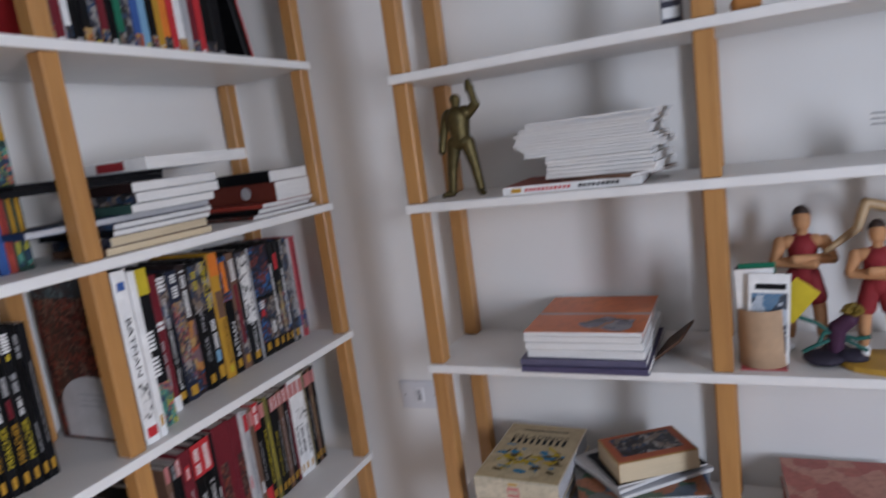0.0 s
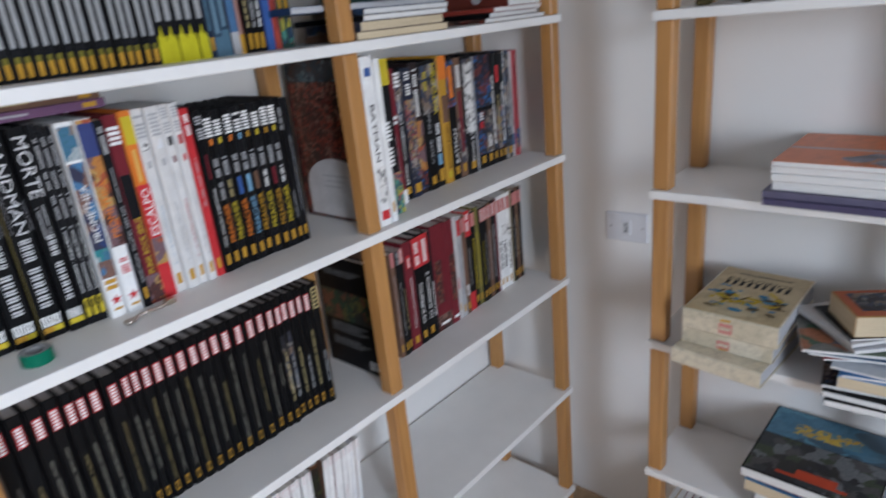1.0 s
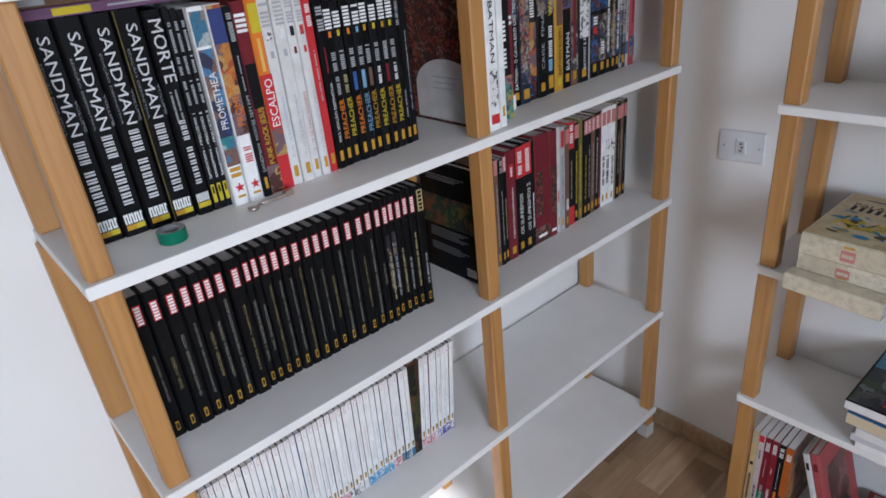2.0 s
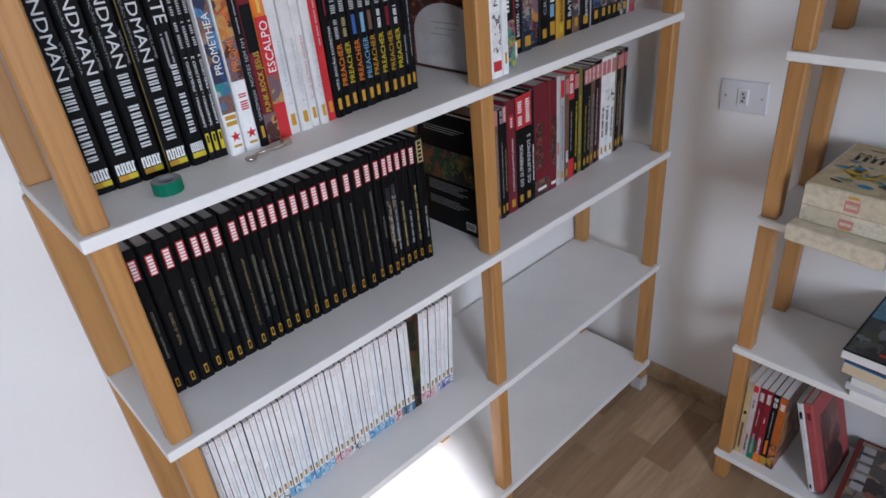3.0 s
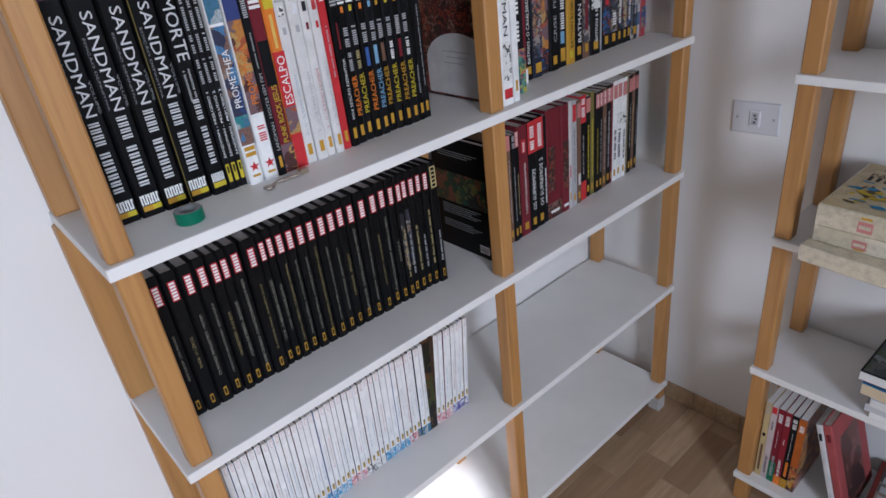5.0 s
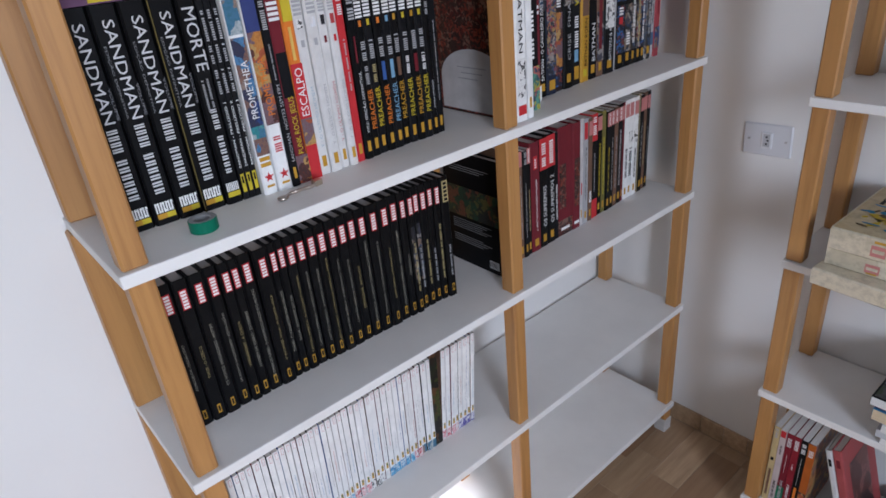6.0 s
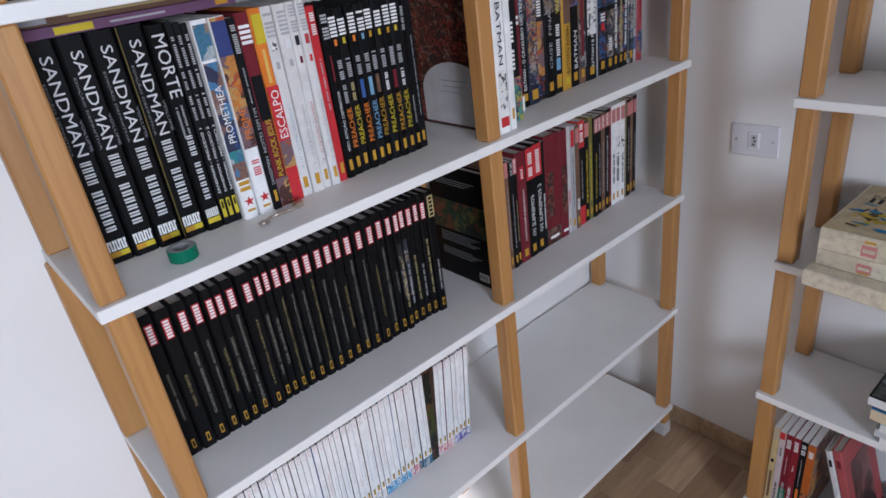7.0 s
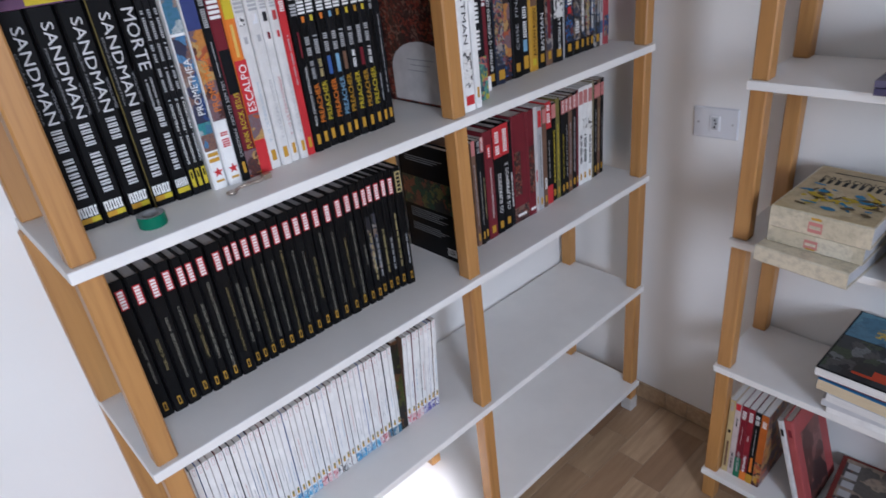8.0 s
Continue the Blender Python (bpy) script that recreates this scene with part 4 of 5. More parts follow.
for t, e, y0, dep, wid, cover, label in ((0.009, 268, 1.560, 0.225, 0.21, ART_RED, "thin comic with red cover"), (0.010, 272, 1.580, 0.20, 0.21, BLACK, "thin black comic on a pile"), (0.010, 270, 1.60, 0.19, 0.21, ink(0.30, 0.05, 0.035), "thin comic with dark red cover"),
                                        (0.045, 271, 1.650, 0.135, 0.21, ink(0.13, 0.03, 0.02), "thick dark red volume with a white emblem"), (0.026, 269, 1.640, 0.140, 0.21, BLACK, "thick black volume with white leaves")):
    b = lying(0, 0, z, e, t, dep, wid, cover, label, group)
    b.matrix_basis = flat(-0.632 + rnd.uniform(-0.006, 0.004), y0 + 0.014, z, e)
    if t > 0.04:
        bm = bmesh.new()
        bmesh.ops.create_circle(bm, cap_ends=True, radius=0.015, segments=20, matrix=Matrix.Translation((0.0007, t * 0.52, wid * 0.42)) @ pose(0, 0, 0, 0, 90))
        part("emblem", bm, SILVER, b)
    z += t + 0.0006

# Things lying on the middle shelf.
bm = bmesh.new()
ring = [(0.0110, 0.0), (0.0188, 0.0), (0.0195, 0.001), (0.0195, 0.0165), (0.0188, 0.0175), (0.0125, 0.0172), (0.0110, 0.0165)]
for k in range(40):
    a0, a1 = 2 * math.pi * k / 40, 2 * math.pi * (k + 1) / 40
    for (r0, z0), (r1, z1), mi in zip(ring, ring[1:] + ring[:1], (0, 0, 0, 0, 1, 1, 1)):
        f = bm.faces.new([bm.verts.new((r * math.cos(a), r * math.sin(a), zz)) for r, zz, a in ((r0, z0, a0), (r0, z0, a1), (r1, z1, a1), (r1, z1, a0))])
        f.material_index = mi
bmesh.ops.remove_doubles(bm, verts=bm.verts, dist=1e-5)
bmesh.ops.recalc_face_normals(bm, faces=bm.faces)
tape = thing("tape_roll", pose(-0.653, 0.594, A_Z[3]), "small roll of dark green tape on the shelf", "tape")
part("roll", bm, [ink(0.008, 0.15, 0.085, 0.25), ink(0.30, 0.30, 0.30)], tape)


def tube(name, pts, r, material, parent=None, res=6):
    cu = bpy.data.curves.new(name, "CURVE")
    cu.dimensions, cu.bevel_depth, cu.bevel_resolution, cu.use_fill_caps = "3D", r, 3, True
    sp = cu.splines.new("NURBS" if len(pts) > 3 else "POLY")
    sp.points.add(len(pts) - 1)
    for p, q in zip(sp.points, pts):
        p.co = (*q, 1)
    if len(pts) > 3:
        sp.use_endpoint_u, sp.order_u, sp.resolution_u = True, 3, res
    cu.materials.append(material)
    tmp = new(name, cu)
    me = bpy.data.meshes.new_from_object(tmp.evaluated_get(bpy.context.evaluated_depsgraph_get()))
    bpy.data.objects.remove(tmp)
    bpy.data.curves.remove(cu)
    me.polygons.foreach_set("use_smooth", [True] * len(me.polygons))
    return part(name, me, material, parent)


BRASS = metal("tarnished_brass", (0.60, 0.52, 0.45), 0.32)
STEEL = metal("dull_steel", (0.55, 0.55, 0.56), 0.4)
hook = thing("wire_hook", pose(-0.655, 0.722, A_Z[3] + 0.003, 0, 0, 98), "small bent brass wire hook on the shelf", "hook")
tube("wire", [(0, 0, 0.001), (0.012, 0.006, 0.001), (0.020, -0.003, 0.004), (0.034, 0.003, 0.001), (0.050, -0.004, 0.001), (0.060, 0.004, 0.003), (0.066, 0.010, 0.001)], 0.0026, BRASS, hook)
tube("loop", [(0.0, 0.001, 0.001), (-0.008, 0.006, 0.001), (-0.013, -0.001, 0.002), (-0.007, -0.007, 0.001), (0.001, -0.004, 0.001), (0.002, 0.0, 0.001)], 0.0026, BRASS, hook)
boxpart("clamp", hook, 0.056, -0.002, -0.003, 0.070, 0.010, 0.006, metal("pale_brass", (0.62, 0.52, 0.40), 0.3), 0.001)

# ---------------------------------------------------------------- wall socket
SOCKET = laminate("grey_white_plastic", (0.69, 0.70, 0.73), 0.35)
plate = thing("wall_socket", pose(-0.4545, YW, 0.9845, 0, -2.0, 0), "white double-width plastic wall socket plate", "socket")
boxpart("cover_plate", plate, -0.058, -0.007, -0.0395, 0.058, 0.0, 0.0395, SOCKET, 0.003)
boxpart("socket_insert", plate, -0.013, -0.0105, -0.020, 0.013, -0.0055, 0.020, PLASTIC, 0.0015)
boxpart("socket_well", plate, -0.0085, -0.0110, -0.016, 0.0085, -0.0095, 0.016, ink(0.50, 0.51, 0.53), 0.001)
for k in (-1, 0, 1):
    boxpart("pin_hole", plate, -0.0022 + (0.003 if k == 0 else 0), -0.0114, k * 0.0085 - 0.0022, 0.0022 + (0.003 if k == 0 else 0), -0.0105, k * 0.0085 + 0.0022, BLACK)
for s in (-1, 1):
    bm = bmesh.new()
    bmesh.ops.create_cone(bm, cap_ends=True, segments=16, radius1=0.0032, radius2=0.0028, depth=0.0016, matrix=Matrix.Translation((s * 0.044, -0.0075, 0)) @ pose(0, 0, 0, 90))
    part("screw", bm, STEEL, plate)

frame_thing = thing("wall_panel", pose(XW, 0.363, 1.193), "plain dark rectangular panel hanging on the white wall", "panel")
boxpart("panel", frame_thing, 0.0, -0.52, 0.0, 0.022, 0.0, 0.36, ink(0.03, 0.028, 0.03), 0.002)

# ---------------------------------------------------------------- second bookcase, from the floor up
S = 270.0
group = "comics standing on the lowest shelf"
up = pose(0, 0, 0, 0, 0, -90)
x = -0.246
for w, h, cover, marks, label in (
        (0.0155, 0.250, ink(0.55, 0.43, 0.22), [(0.02, 0.11, 0.3, 0.7, BROWN), (0.215, 0.245, 0.25, 0.75, SILVER), (0.14, 0.15, 0.25, 0.75, COAL)], "tan paperback comic with brown lettering"),
        (0.0155, 0.248, ink(0.55, 0.47, 0.46), [(0.02, 0.08, 0.3, 0.7, COAL), (0.17, 0.2, 0.35, 0.65, COAL), (0.225, 0.245, 0.1, 0.9, RED)], "pale paperback comic with black lettering"),
        (0.0170, 0.247, ink(0.20, 0.018, 0.03), [(0.0, 0.07, 0.0, 1.0, GREEN), (0.02, 0.09, 0.3, 0.7, SILVER), (0.205, 0.235, 0.2, 0.8, WHITE), (0.12, 0.18, 0.45, 0.55, WHITE)], "red paperback comic with green foot"),
        (0.0165, 0.247, ink(0.24, 0.02, 0.03), [(0.0, 0.03, 0.0, 1.0, ORANGE), (0.03, 0.09, 0.3, 0.7, WHITE), (0.205, 0.235, 0.2, 0.8, WHITE), (0.14, 0.16, 0.4, 0.6, WHITE)], "red paperback comic with white head block"),
        (0.0165, 0.246, COAL, [(0.0, 0.03, 0.0, 1.0, AMBER), (0.205, 0.235, 0.2, 0.8, WHITE), (0.04, 0.09, 0.3, 0.7, ORANGE), (0.1, 0.19, 0.45, 0.55, WHITE)], "black paperback comic with orange foot"),
        (0.0180, 0.246, ART_WARM, [(0.085, 0.245, 0.0, 1.0, ink(0.42, 0.11, 0.02)), (0.205, 0.23, 0.2, 0.8, WHITE), (0.012, 0.03, 0.3, 0.7, AMBER)], "orange paperback comic with white head block")):
    b = book(Matrix.Translation((x, 1.672, B_Z[0])) @ up, w - 0.0008, 0.17, h, cover, label, group=group, hard=False)
    put_marks(b, w, marks)
    x += w
lean = Matrix.Translation((-0.056, 1.668, B_Z[0] + 0.0006)) @ pose(0, 0, 0, 0, -16.5, 0) @ up
b = book(lean, 0.0145, 0.175, 0.262, ink(0.62, 0.62, 0.62), "pale grey hardback leaning to one side", group=group)
spine_patch(b, 0.004, 0.0105, 0.218, 0.238, COAL, "spine_mark")
spine_patch(b, 0.005, 0.0095, 0.010, 0.022, COAL, "spine_mark")
b = book(lean @ pose(0, 0.0150, 0.0042), 0.0205, 0.175, 0.262, ink(0.36, 0.08, 0.08), "salmon red hardback leaning on the grey one", group=group)
spine_patch(b, 0.006, 0.0145, 0.215, 0.236, MAROON, "spine_mark")
boxpart("cover_picture", b, -0.135, 0.0200, 0.004, -0.03, 0.0207, 0.21, art("cover_brown", [(0.10, 0.04, 0.035), (0.16, 0.06, 0.05), (0.05, 0.03, 0.03), (0.22, 0.09, 0.08)], 18))
under = book(flat(0.045, 1.640, B_Z[0] + 0.0005, 178), 0.022, 0.19, 0.25, BLACK, "black comic lying under a red one", group=group, hard=False)
nana = book(flat(0.004, 1.630, B_Z[0] + 0.0235, 185), 0.022, 0.19, 0.25, ink(0.16, 0.03, 0.025), "dark red comic lying flat with a painted cover", group=group, hard=False)
boxpart("cover_picture", nana, -0.182, 0.0218, 0.008, -0.012, 0.0224, 0.242, art("cover_grey", [(0.10, 0.09, 0.08), (0.20, 0.17, 0.14), (0.05, 0.04, 0.04), (0.28, 0.22, 0.17), (0.24, 0.10, 0.06)], 22))
for k in range(5):
    boxpart("title_stroke", nana, -0.045, 0.0222, 0.205 - k * 0.034, -0.018, 0.0228, 0.228 - k * 0.034, SILVER)

group = "books piled on the second shelf"
z = B_Z[1] + 0.0005
for t, x0, yf, e, wd, dp, cover, pages, label, hard in (
        (0.020, -0.030, 1.640, S, 0.235, 0.19, WHITE, None, "white paperback with a plain spine", False), (0.020, -0.040, 1.632, S + 2, 0.24, 0.19, ink(0.55, 0.56, 0.58), None, "pale grey paperback in a pile", False),
        (0.022, -0.032, 1.625, S - 2, 0.24, 0.19, ink(0.62, 0.63, 0.65), None, "pale paperback with white leaves", False), (0.008, -0.03, 1.63, S, 0.23, 0.19, COAL, None, "thin black paperback in a pile", False),
        (0.028, -0.052, 1.615, S - 3, 0.235, 0.18, ink(0.05, 0.20, 0.40), CREAM, "blue paperback with cream leaves", False), (0.007, -0.055, 1.62, S - 2, 0.23, 0.18, MAROON, CREAM, "thin red paperback in a pile", False)):
    b = book(flat(x0, yf + dp, z, e + 180), t, dp, wd, cover, label, group=group, hard=hard, pages=pages)
    b.matrix_basis = flat(x0, yf, z, e) @ pose(0, 0, -wd)
    if "leaves" in label:
        boxpart("front_leaves", b, -0.002, 0.0016, 0.001, 0.0012, t - 0.0016, wd - 0.001, pages or PAGES[1])
    z += t + 0.0006
top = book(flat(-0.060, 1.612, z, S - 1) @ pose(0, 0, -0.245), 0.022, 0.265, 0.245, COAL, "large dark comic with a blue and orange painted cover", group=group, hard=False)
boxpart("front_leaves", top, -0.002, 0.0016, 0.001, 0.0012, 0.0204, 0.244, PAGES[1])
boxpart("cover_picture", top, -0.262, 0.0218, 0.004, -0.150, 0.0224, 0.241, art("cover_blue", [(0.06, 0.18, 0.28), (0.10, 0.26, 0.36), (0.05, 0.10, 0.15), (0.08, 0.20, 0.30)], 16))
boxpart("cover_picture", top, -0.215, 0.0222, 0.060, -0.175, 0.0229, 0.190, art("cover_flame", [(0.55, 0.35, 0.05), (0.08, 0.22, 0.30), (0.60, 0.42, 0.06), (0.07, 0.18, 0.26)], 60))
boxpart("cover_picture", top, -0.148, 0.0218, 0.004, -0.004, 0.0224, 0.241, art("cover_crowd", [(0.03, 0.03, 0.03), (0.08, 0.08, 0.08), (0.025, 0.025, 0.03), (0.16, 0.17, 0.18), (0.04, 0.045, 0.05), (0.05, 0.07, 0.04)], 34))
boxpart("cover_title", top, -0.052, 0.0222, 0.075, -0.022, 0.0229, 0.150, ink(0.50, 0.07, 0.03))
boxpart("cover_title", top, -0.030, 0.0222, 0.055, -0.022, 0.0230, 0.185, ink(0.50, 0.07, 0.03))

group = "cream boxed volumes piled on the third shelf"
z = B_Z[2] + 0.0005
for k, (t, x0, yf, e) in enumerate(((0.036, -0.206, 1.582, S - 5), (0.038, -0.196, 1.612, S - 2), (0.046, -0.194, 1.604, S - 1.5))):
    wd, dp = (0.180, 0.178, 0.184)[k], 0.255
    b = book(flat(x0, yf, z, e) @ pose(0, 0, -wd), t, dp, wd, CREAMP, "aged cream slipcased comic volume" + (" with a coloured cover drawing" if k == 2 else " in a pile"), group=group, pages=GREYP)
    if k:
        spine_patch(b, t * 0.18, t * 0.66, wd * 0.46, wd * 0.60, ink(0.55, 0.22, 0.20), "publisher_logo")
        spine_patch(b, t * 0.34, t * 0.50, wd * 0.475, wd * 0.585, CREAMP, "logo_panel", 0.0008)
        spine_patch(b, t * (0.76 if k == 2 else 0.12), t * (0.86 if k == 2 else 0.22), wd * 0.48, wd * 0.58, AMBER, "publisher_mark")
    if k == 2:
        boxpart("cover_sheet", b, -dp + 0.004, t - 0.0002, 0.003, -0.004, t + 0.0004, wd - 0.003, art("cover_tan", [(0.46, 0.36, 0.20), (0.52, 0.43, 0.26), (0.42, 0.32, 0.17), (0.50, 0.40, 0.23)], 9))
        inks = (ink(0.50, 0.36, 0.02), ink(0.02, 0.02, 0.025), ink(0.03, 0.20, 0.36), ink(0.46, 0.08, 0.06), ink(0.55, 0.40, 0.05), ink(0.10, 0.07, 0.03), ink(0.05, 0.28, 0.42), ink(0.62, 0.56, 0.44))
        for q in range(64):
            # Painted strokes of a crowded action drawing.
            u, v, turn_by = max(-0.055, min(0.055, rnd.gauss(0, 0.026))), rnd.uniform(-0.070, 0.070), rnd.uniform(-0.9, 0.9) + (0.5 if q % 2 else -0.5)
            la, lb = rnd.uniform(0.006, 0.018), rnd.uniform(0.003, 0.007)
            bm = bmesh.new()
            pts = [(la * math.cos(a), lb * math.sin(a) * (1 + 0.3 * math.cos(2 * a + q))) for a in [2 * math.pi * c / 12 for c in range(12)]]
            bm.faces.new([bm.verts.new((-0.092 + u + p * math.sin(turn_by) + r * math.cos(turn_by), t + 0.0005 + 0.00003 * q, wd * 0.5 + v + p * math.cos(turn_by) - r * math.sin(turn_by))) for p, r in pts])
            part("painted_stroke", bm, inks[(q * 5 + q // 3) % 8], b)
        rot = Matrix(((0, -1, 0, 0), (0, 0, 1, 0), (-1, 0, 0, 0), (0, 0, 0, 1)))
        lettering(b, "PALADINOS", BLACK, Matrix.Translation((-0.190, t + 0.0008, wd * 0.86)) @ rot, 0.13, 0.018, "cover_title")
        for q in range(9):
            boxpart("logo_stroke", b, -0.182, t - 0.0002, wd * (0.16 + 0.082 * q), -0.158, t + 0.0008, wd * (0.20 + 0.082 * q), BLACK)
        boxpart("text_bar", b, -0.225, t - 0.0002, wd * 0.2, -0.221, t + 0.0006, wd * 0.8, COAL)
    z += t + 0.0006

group = "mixed books piled on the third shelf"
z = B_Z[2] + 0.0005
for t, x0, yf, e, wd, dp, cover, pages, label in (
        (0.014, 0.080, 1.575, S + 5, 0.190, 0.24, BLACK, PAGES[1], "black comic with white leaves"), (0.013, 0.074, 1.582, S + 3, 0.190, 0.23, BLACK, PAGES[1], "black comic with white leaves"),
        (0.007, 0.070, 1.590, S + 8, 0.195, 0.2, ART_DARK, PAGES[1], "thin dark magazine in a pile"), (0.024, 0.094, 1.590, S + 5, 0.180, 0.2, ink(0.20, 0.33, 0.55), CREAM, "blue and white book with cream leaves"),
        (0.005, 0.100, 1.588, S + 12, 0.170, 0.2, ink(0.05, 0.16, 0.38), PAGES[1], "thin blue magazine turned askew"), (0.005, 0.080, 1.600, S + 1, 0.185, 0.2, ink(0.46, 0.50, 0.55), PAGES[1], "thin pale magazine in a pile"),
        (0.004, 0.066, 1.612, S + 24, 0.200, 0.18, ink(0.30, 0.04, 0.04), PAGES[1], "thin red magazine turned askew"), (0.005, 0.040, 1.612, S + 13, 0.245, 0.18, SLATE_BLUE, PAGES[1], "thin blue grey magazine in a pile"),
        (0.007, 0.030, 1.606, S + 18, 0.255, 0.175, art("cover_jungle", [(0.05, 0.10, 0.06), (0.09, 0.13, 0.08), (0.32, 0.12, 0.06), (0.10, 0.13, 0.18), (0.16, 0.16, 0.15)], 20), PAGES[1], "comic with a dark green painted cover"),
        (0.009, 0.110, 1.626, S + 42, 0.215, 0.165, ink(0.42, 0.43, 0.46), PAGES[1], "pale magazine turned askew"), (0.008, 0.104, 1.630, S + 47, 0.205, 0.165, ink(0.48, 0.47, 0.47), PAGES[1], "pale magazine turned askew"),
        (0.004, 0.100, 1.640, S + 37, 0.200, 0.14, COAL, PAGES[1], "thin black magazine turned askew"),
        (0.042, 0.103, 1.648, S + 32, 0.170, 0.112, ink(0.36, 0.20, 0.07), CREAM, "thick old book with cream leaves and red cover")):
    b = book(flat(x0, yf, z, e) @ pose(0, 0, -wd), t, dp, wd, cover, label, group=group, hard=False, pages=pages)
    boxpart("front_leaves", b, -0.002, min(0.0016, t * 0.15), 0.001, 0.0012, t - min(0.0016, t * 0.15), wd - 0.001, pages)
    z += t + 0.0006
boxpart("cover_picture", b, -0.110, 0.0418, 0.004, -0.004, 0.0425, 0.166, ink(0.42, 0.12, 0.06))
boxpart("cover_picture", b, -0.098, 0.0422, 0.02, -0.022, 0.0430, 0.150, ART_DARK)
b = book(flat(0.405, 1.690, B_Z[2] + 0.0005, S + 2) @ pose(0, 0, -0.19), 0.036, 0.17, 0.19, ink(0.20, 0.035, 0.03), "dark red box volume lying flat", group=group)
b = book(flat(0.404, 1.684, B_Z[2] + 0.0370, S + 3) @ pose(0, 0, -0.20), 0.046, 0.18, 0.20, art("cover_salmon", [(0.40, 0.12, 0.09), (0.46, 0.22, 0.16), (0.36, 0.10, 0.08)], 16), "faded red volume with pale label", group=group)
spine_patch(b, 0.012, 0.040, 0.05, 0.15, ink(0.50, 0.38, 0.26), "spine_label")

group = "magazines piled on the fourth shelf"
z = B_Z[3] + 0.0005
orange = art("cover_orange", [(0.62, 0.16, 0.035), (0.66, 0.18, 0.04), (0.58, 0.14, 0.03)], 9)
for t, x0, yf, e, wd, dp, cover, label in (
        (0.0045, -0.035, 1.618, S, 0.185, 0.23, WHITE, "thin white magazine under a pile"), (0.012, -0.060, 1.608, S - 0.5, 0.242, 0.25, ink(0.08, 0.07, 0.13), "dark violet magazine in a pile"), (0.012, -0.062, 1.612, S + 0.6, 0.240, 0.25, ink(0.12, 0.11, 0.17), "dark violet magazine in a pile"),
        (0.016, -0.050, 1.625, S - 1, 0.225, 0.25, WHITE, "white magazine with plain leaves"), (0.014, -0.052, 1.622, S + 0.5, 0.225, 0.25, WHITE, "white magazine with plain leaves"), (0.012, -0.054, 1.624, S - 0.6, 0.224, 0.25, WHITE, "white magazine with plain leaves")):
    b = book(flat(x0, yf, z, e) @ pose(0, 0, -wd), t, dp, wd, cover, label, group=group, hard=False)
    if cover is WHITE:
        boxpart("front_leaves", b, -0.002, 0.0005, 0.001, 0.0012, t - 0.0005, wd - 0.001, PAGES[1])
    z += t + 0.0007
top = book(flat(-0.053, 1.622, z, S - 0.3) @ pose(0, 0, -0.228), 0.009, 0.25, 0.228, orange, "orange magazine with a grey drawing on the cover", group=group, hard=False)
boxpart("front_leaves", top, -0.002, 0.0006, 0.001, 0.0012, 0.0084, 0.227, PAGES[1])
boxpart("cover_band", top, -0.125, 0.0088, 0.001, -0.112, 0.0093, 0.227, ink(0.45, 0.38, 0.36))
bm = bmesh.new()
bm.faces.new([bm.verts.new((-0.052 + 0.040 * (1 + 0.25 * math.sin(4 * a)) * math.sin(a), 0.0095, 0.068 + 0.052 * (1 + 0.2 * math.cos(3 * a)) * math.cos(a))) for a in [2 * math.pi * q / 22 for q in range(22)]])
part("cover_drawing", bm, art("cover_greyfig", [(0.16, 0.17, 0.22), (0.30, 0.30, 0.34), (0.08, 0.08, 0.10), (0.40, 0.18, 0.10)], 45), top)
b = book(pose(0.181, 1.690, B_Z[3] + 0.0012, 0, -40, -8) @ flat(0, 0, 0, 180), 0.005, 0.068, 0.13, ink(0.075, 0.04, 0.028), "dark brown comic propped beside the orange pile", group=group, hard=False, pages=ink(0.11, 0.065, 0.045))

group = "magazines piled on the fifth shelf"
z = B_Z[4] + 0.0005
b = book(flat(-0.072, 1.652, z, S + 0.5) @ pose(0, 0, -0.262), 0.016, 0.20, 0.262, ink(0.34, 0.07, 0.05), "comic with white spine lying under white magazines", group=group, hard=False, spine=WHITE)
spine_patch(b, 0.004, 0.012, 0.225, 0.245, AMBER, "publisher_mark")
for q in range(11):
    spine_patch(b, 0.005, 0.011, 0.13 + q * 0.0082, 0.1355 + q * 0.0082, RED, "title_stroke")
for q in range(9):
    spine_patch(b, 0.005, 0.011, 0.04 + q * 0.0085, 0.046 + q * 0.0085, COAL, "title_stroke")
b = book(flat(0.05, 1.68, z + 0.0166, S - 25) @ pose(0, 0, -0.14), 0.006, 0.16, 0.15, BROWN, "brown comic sticking out of the pile", group=group, hard=False)
z += 0.0232
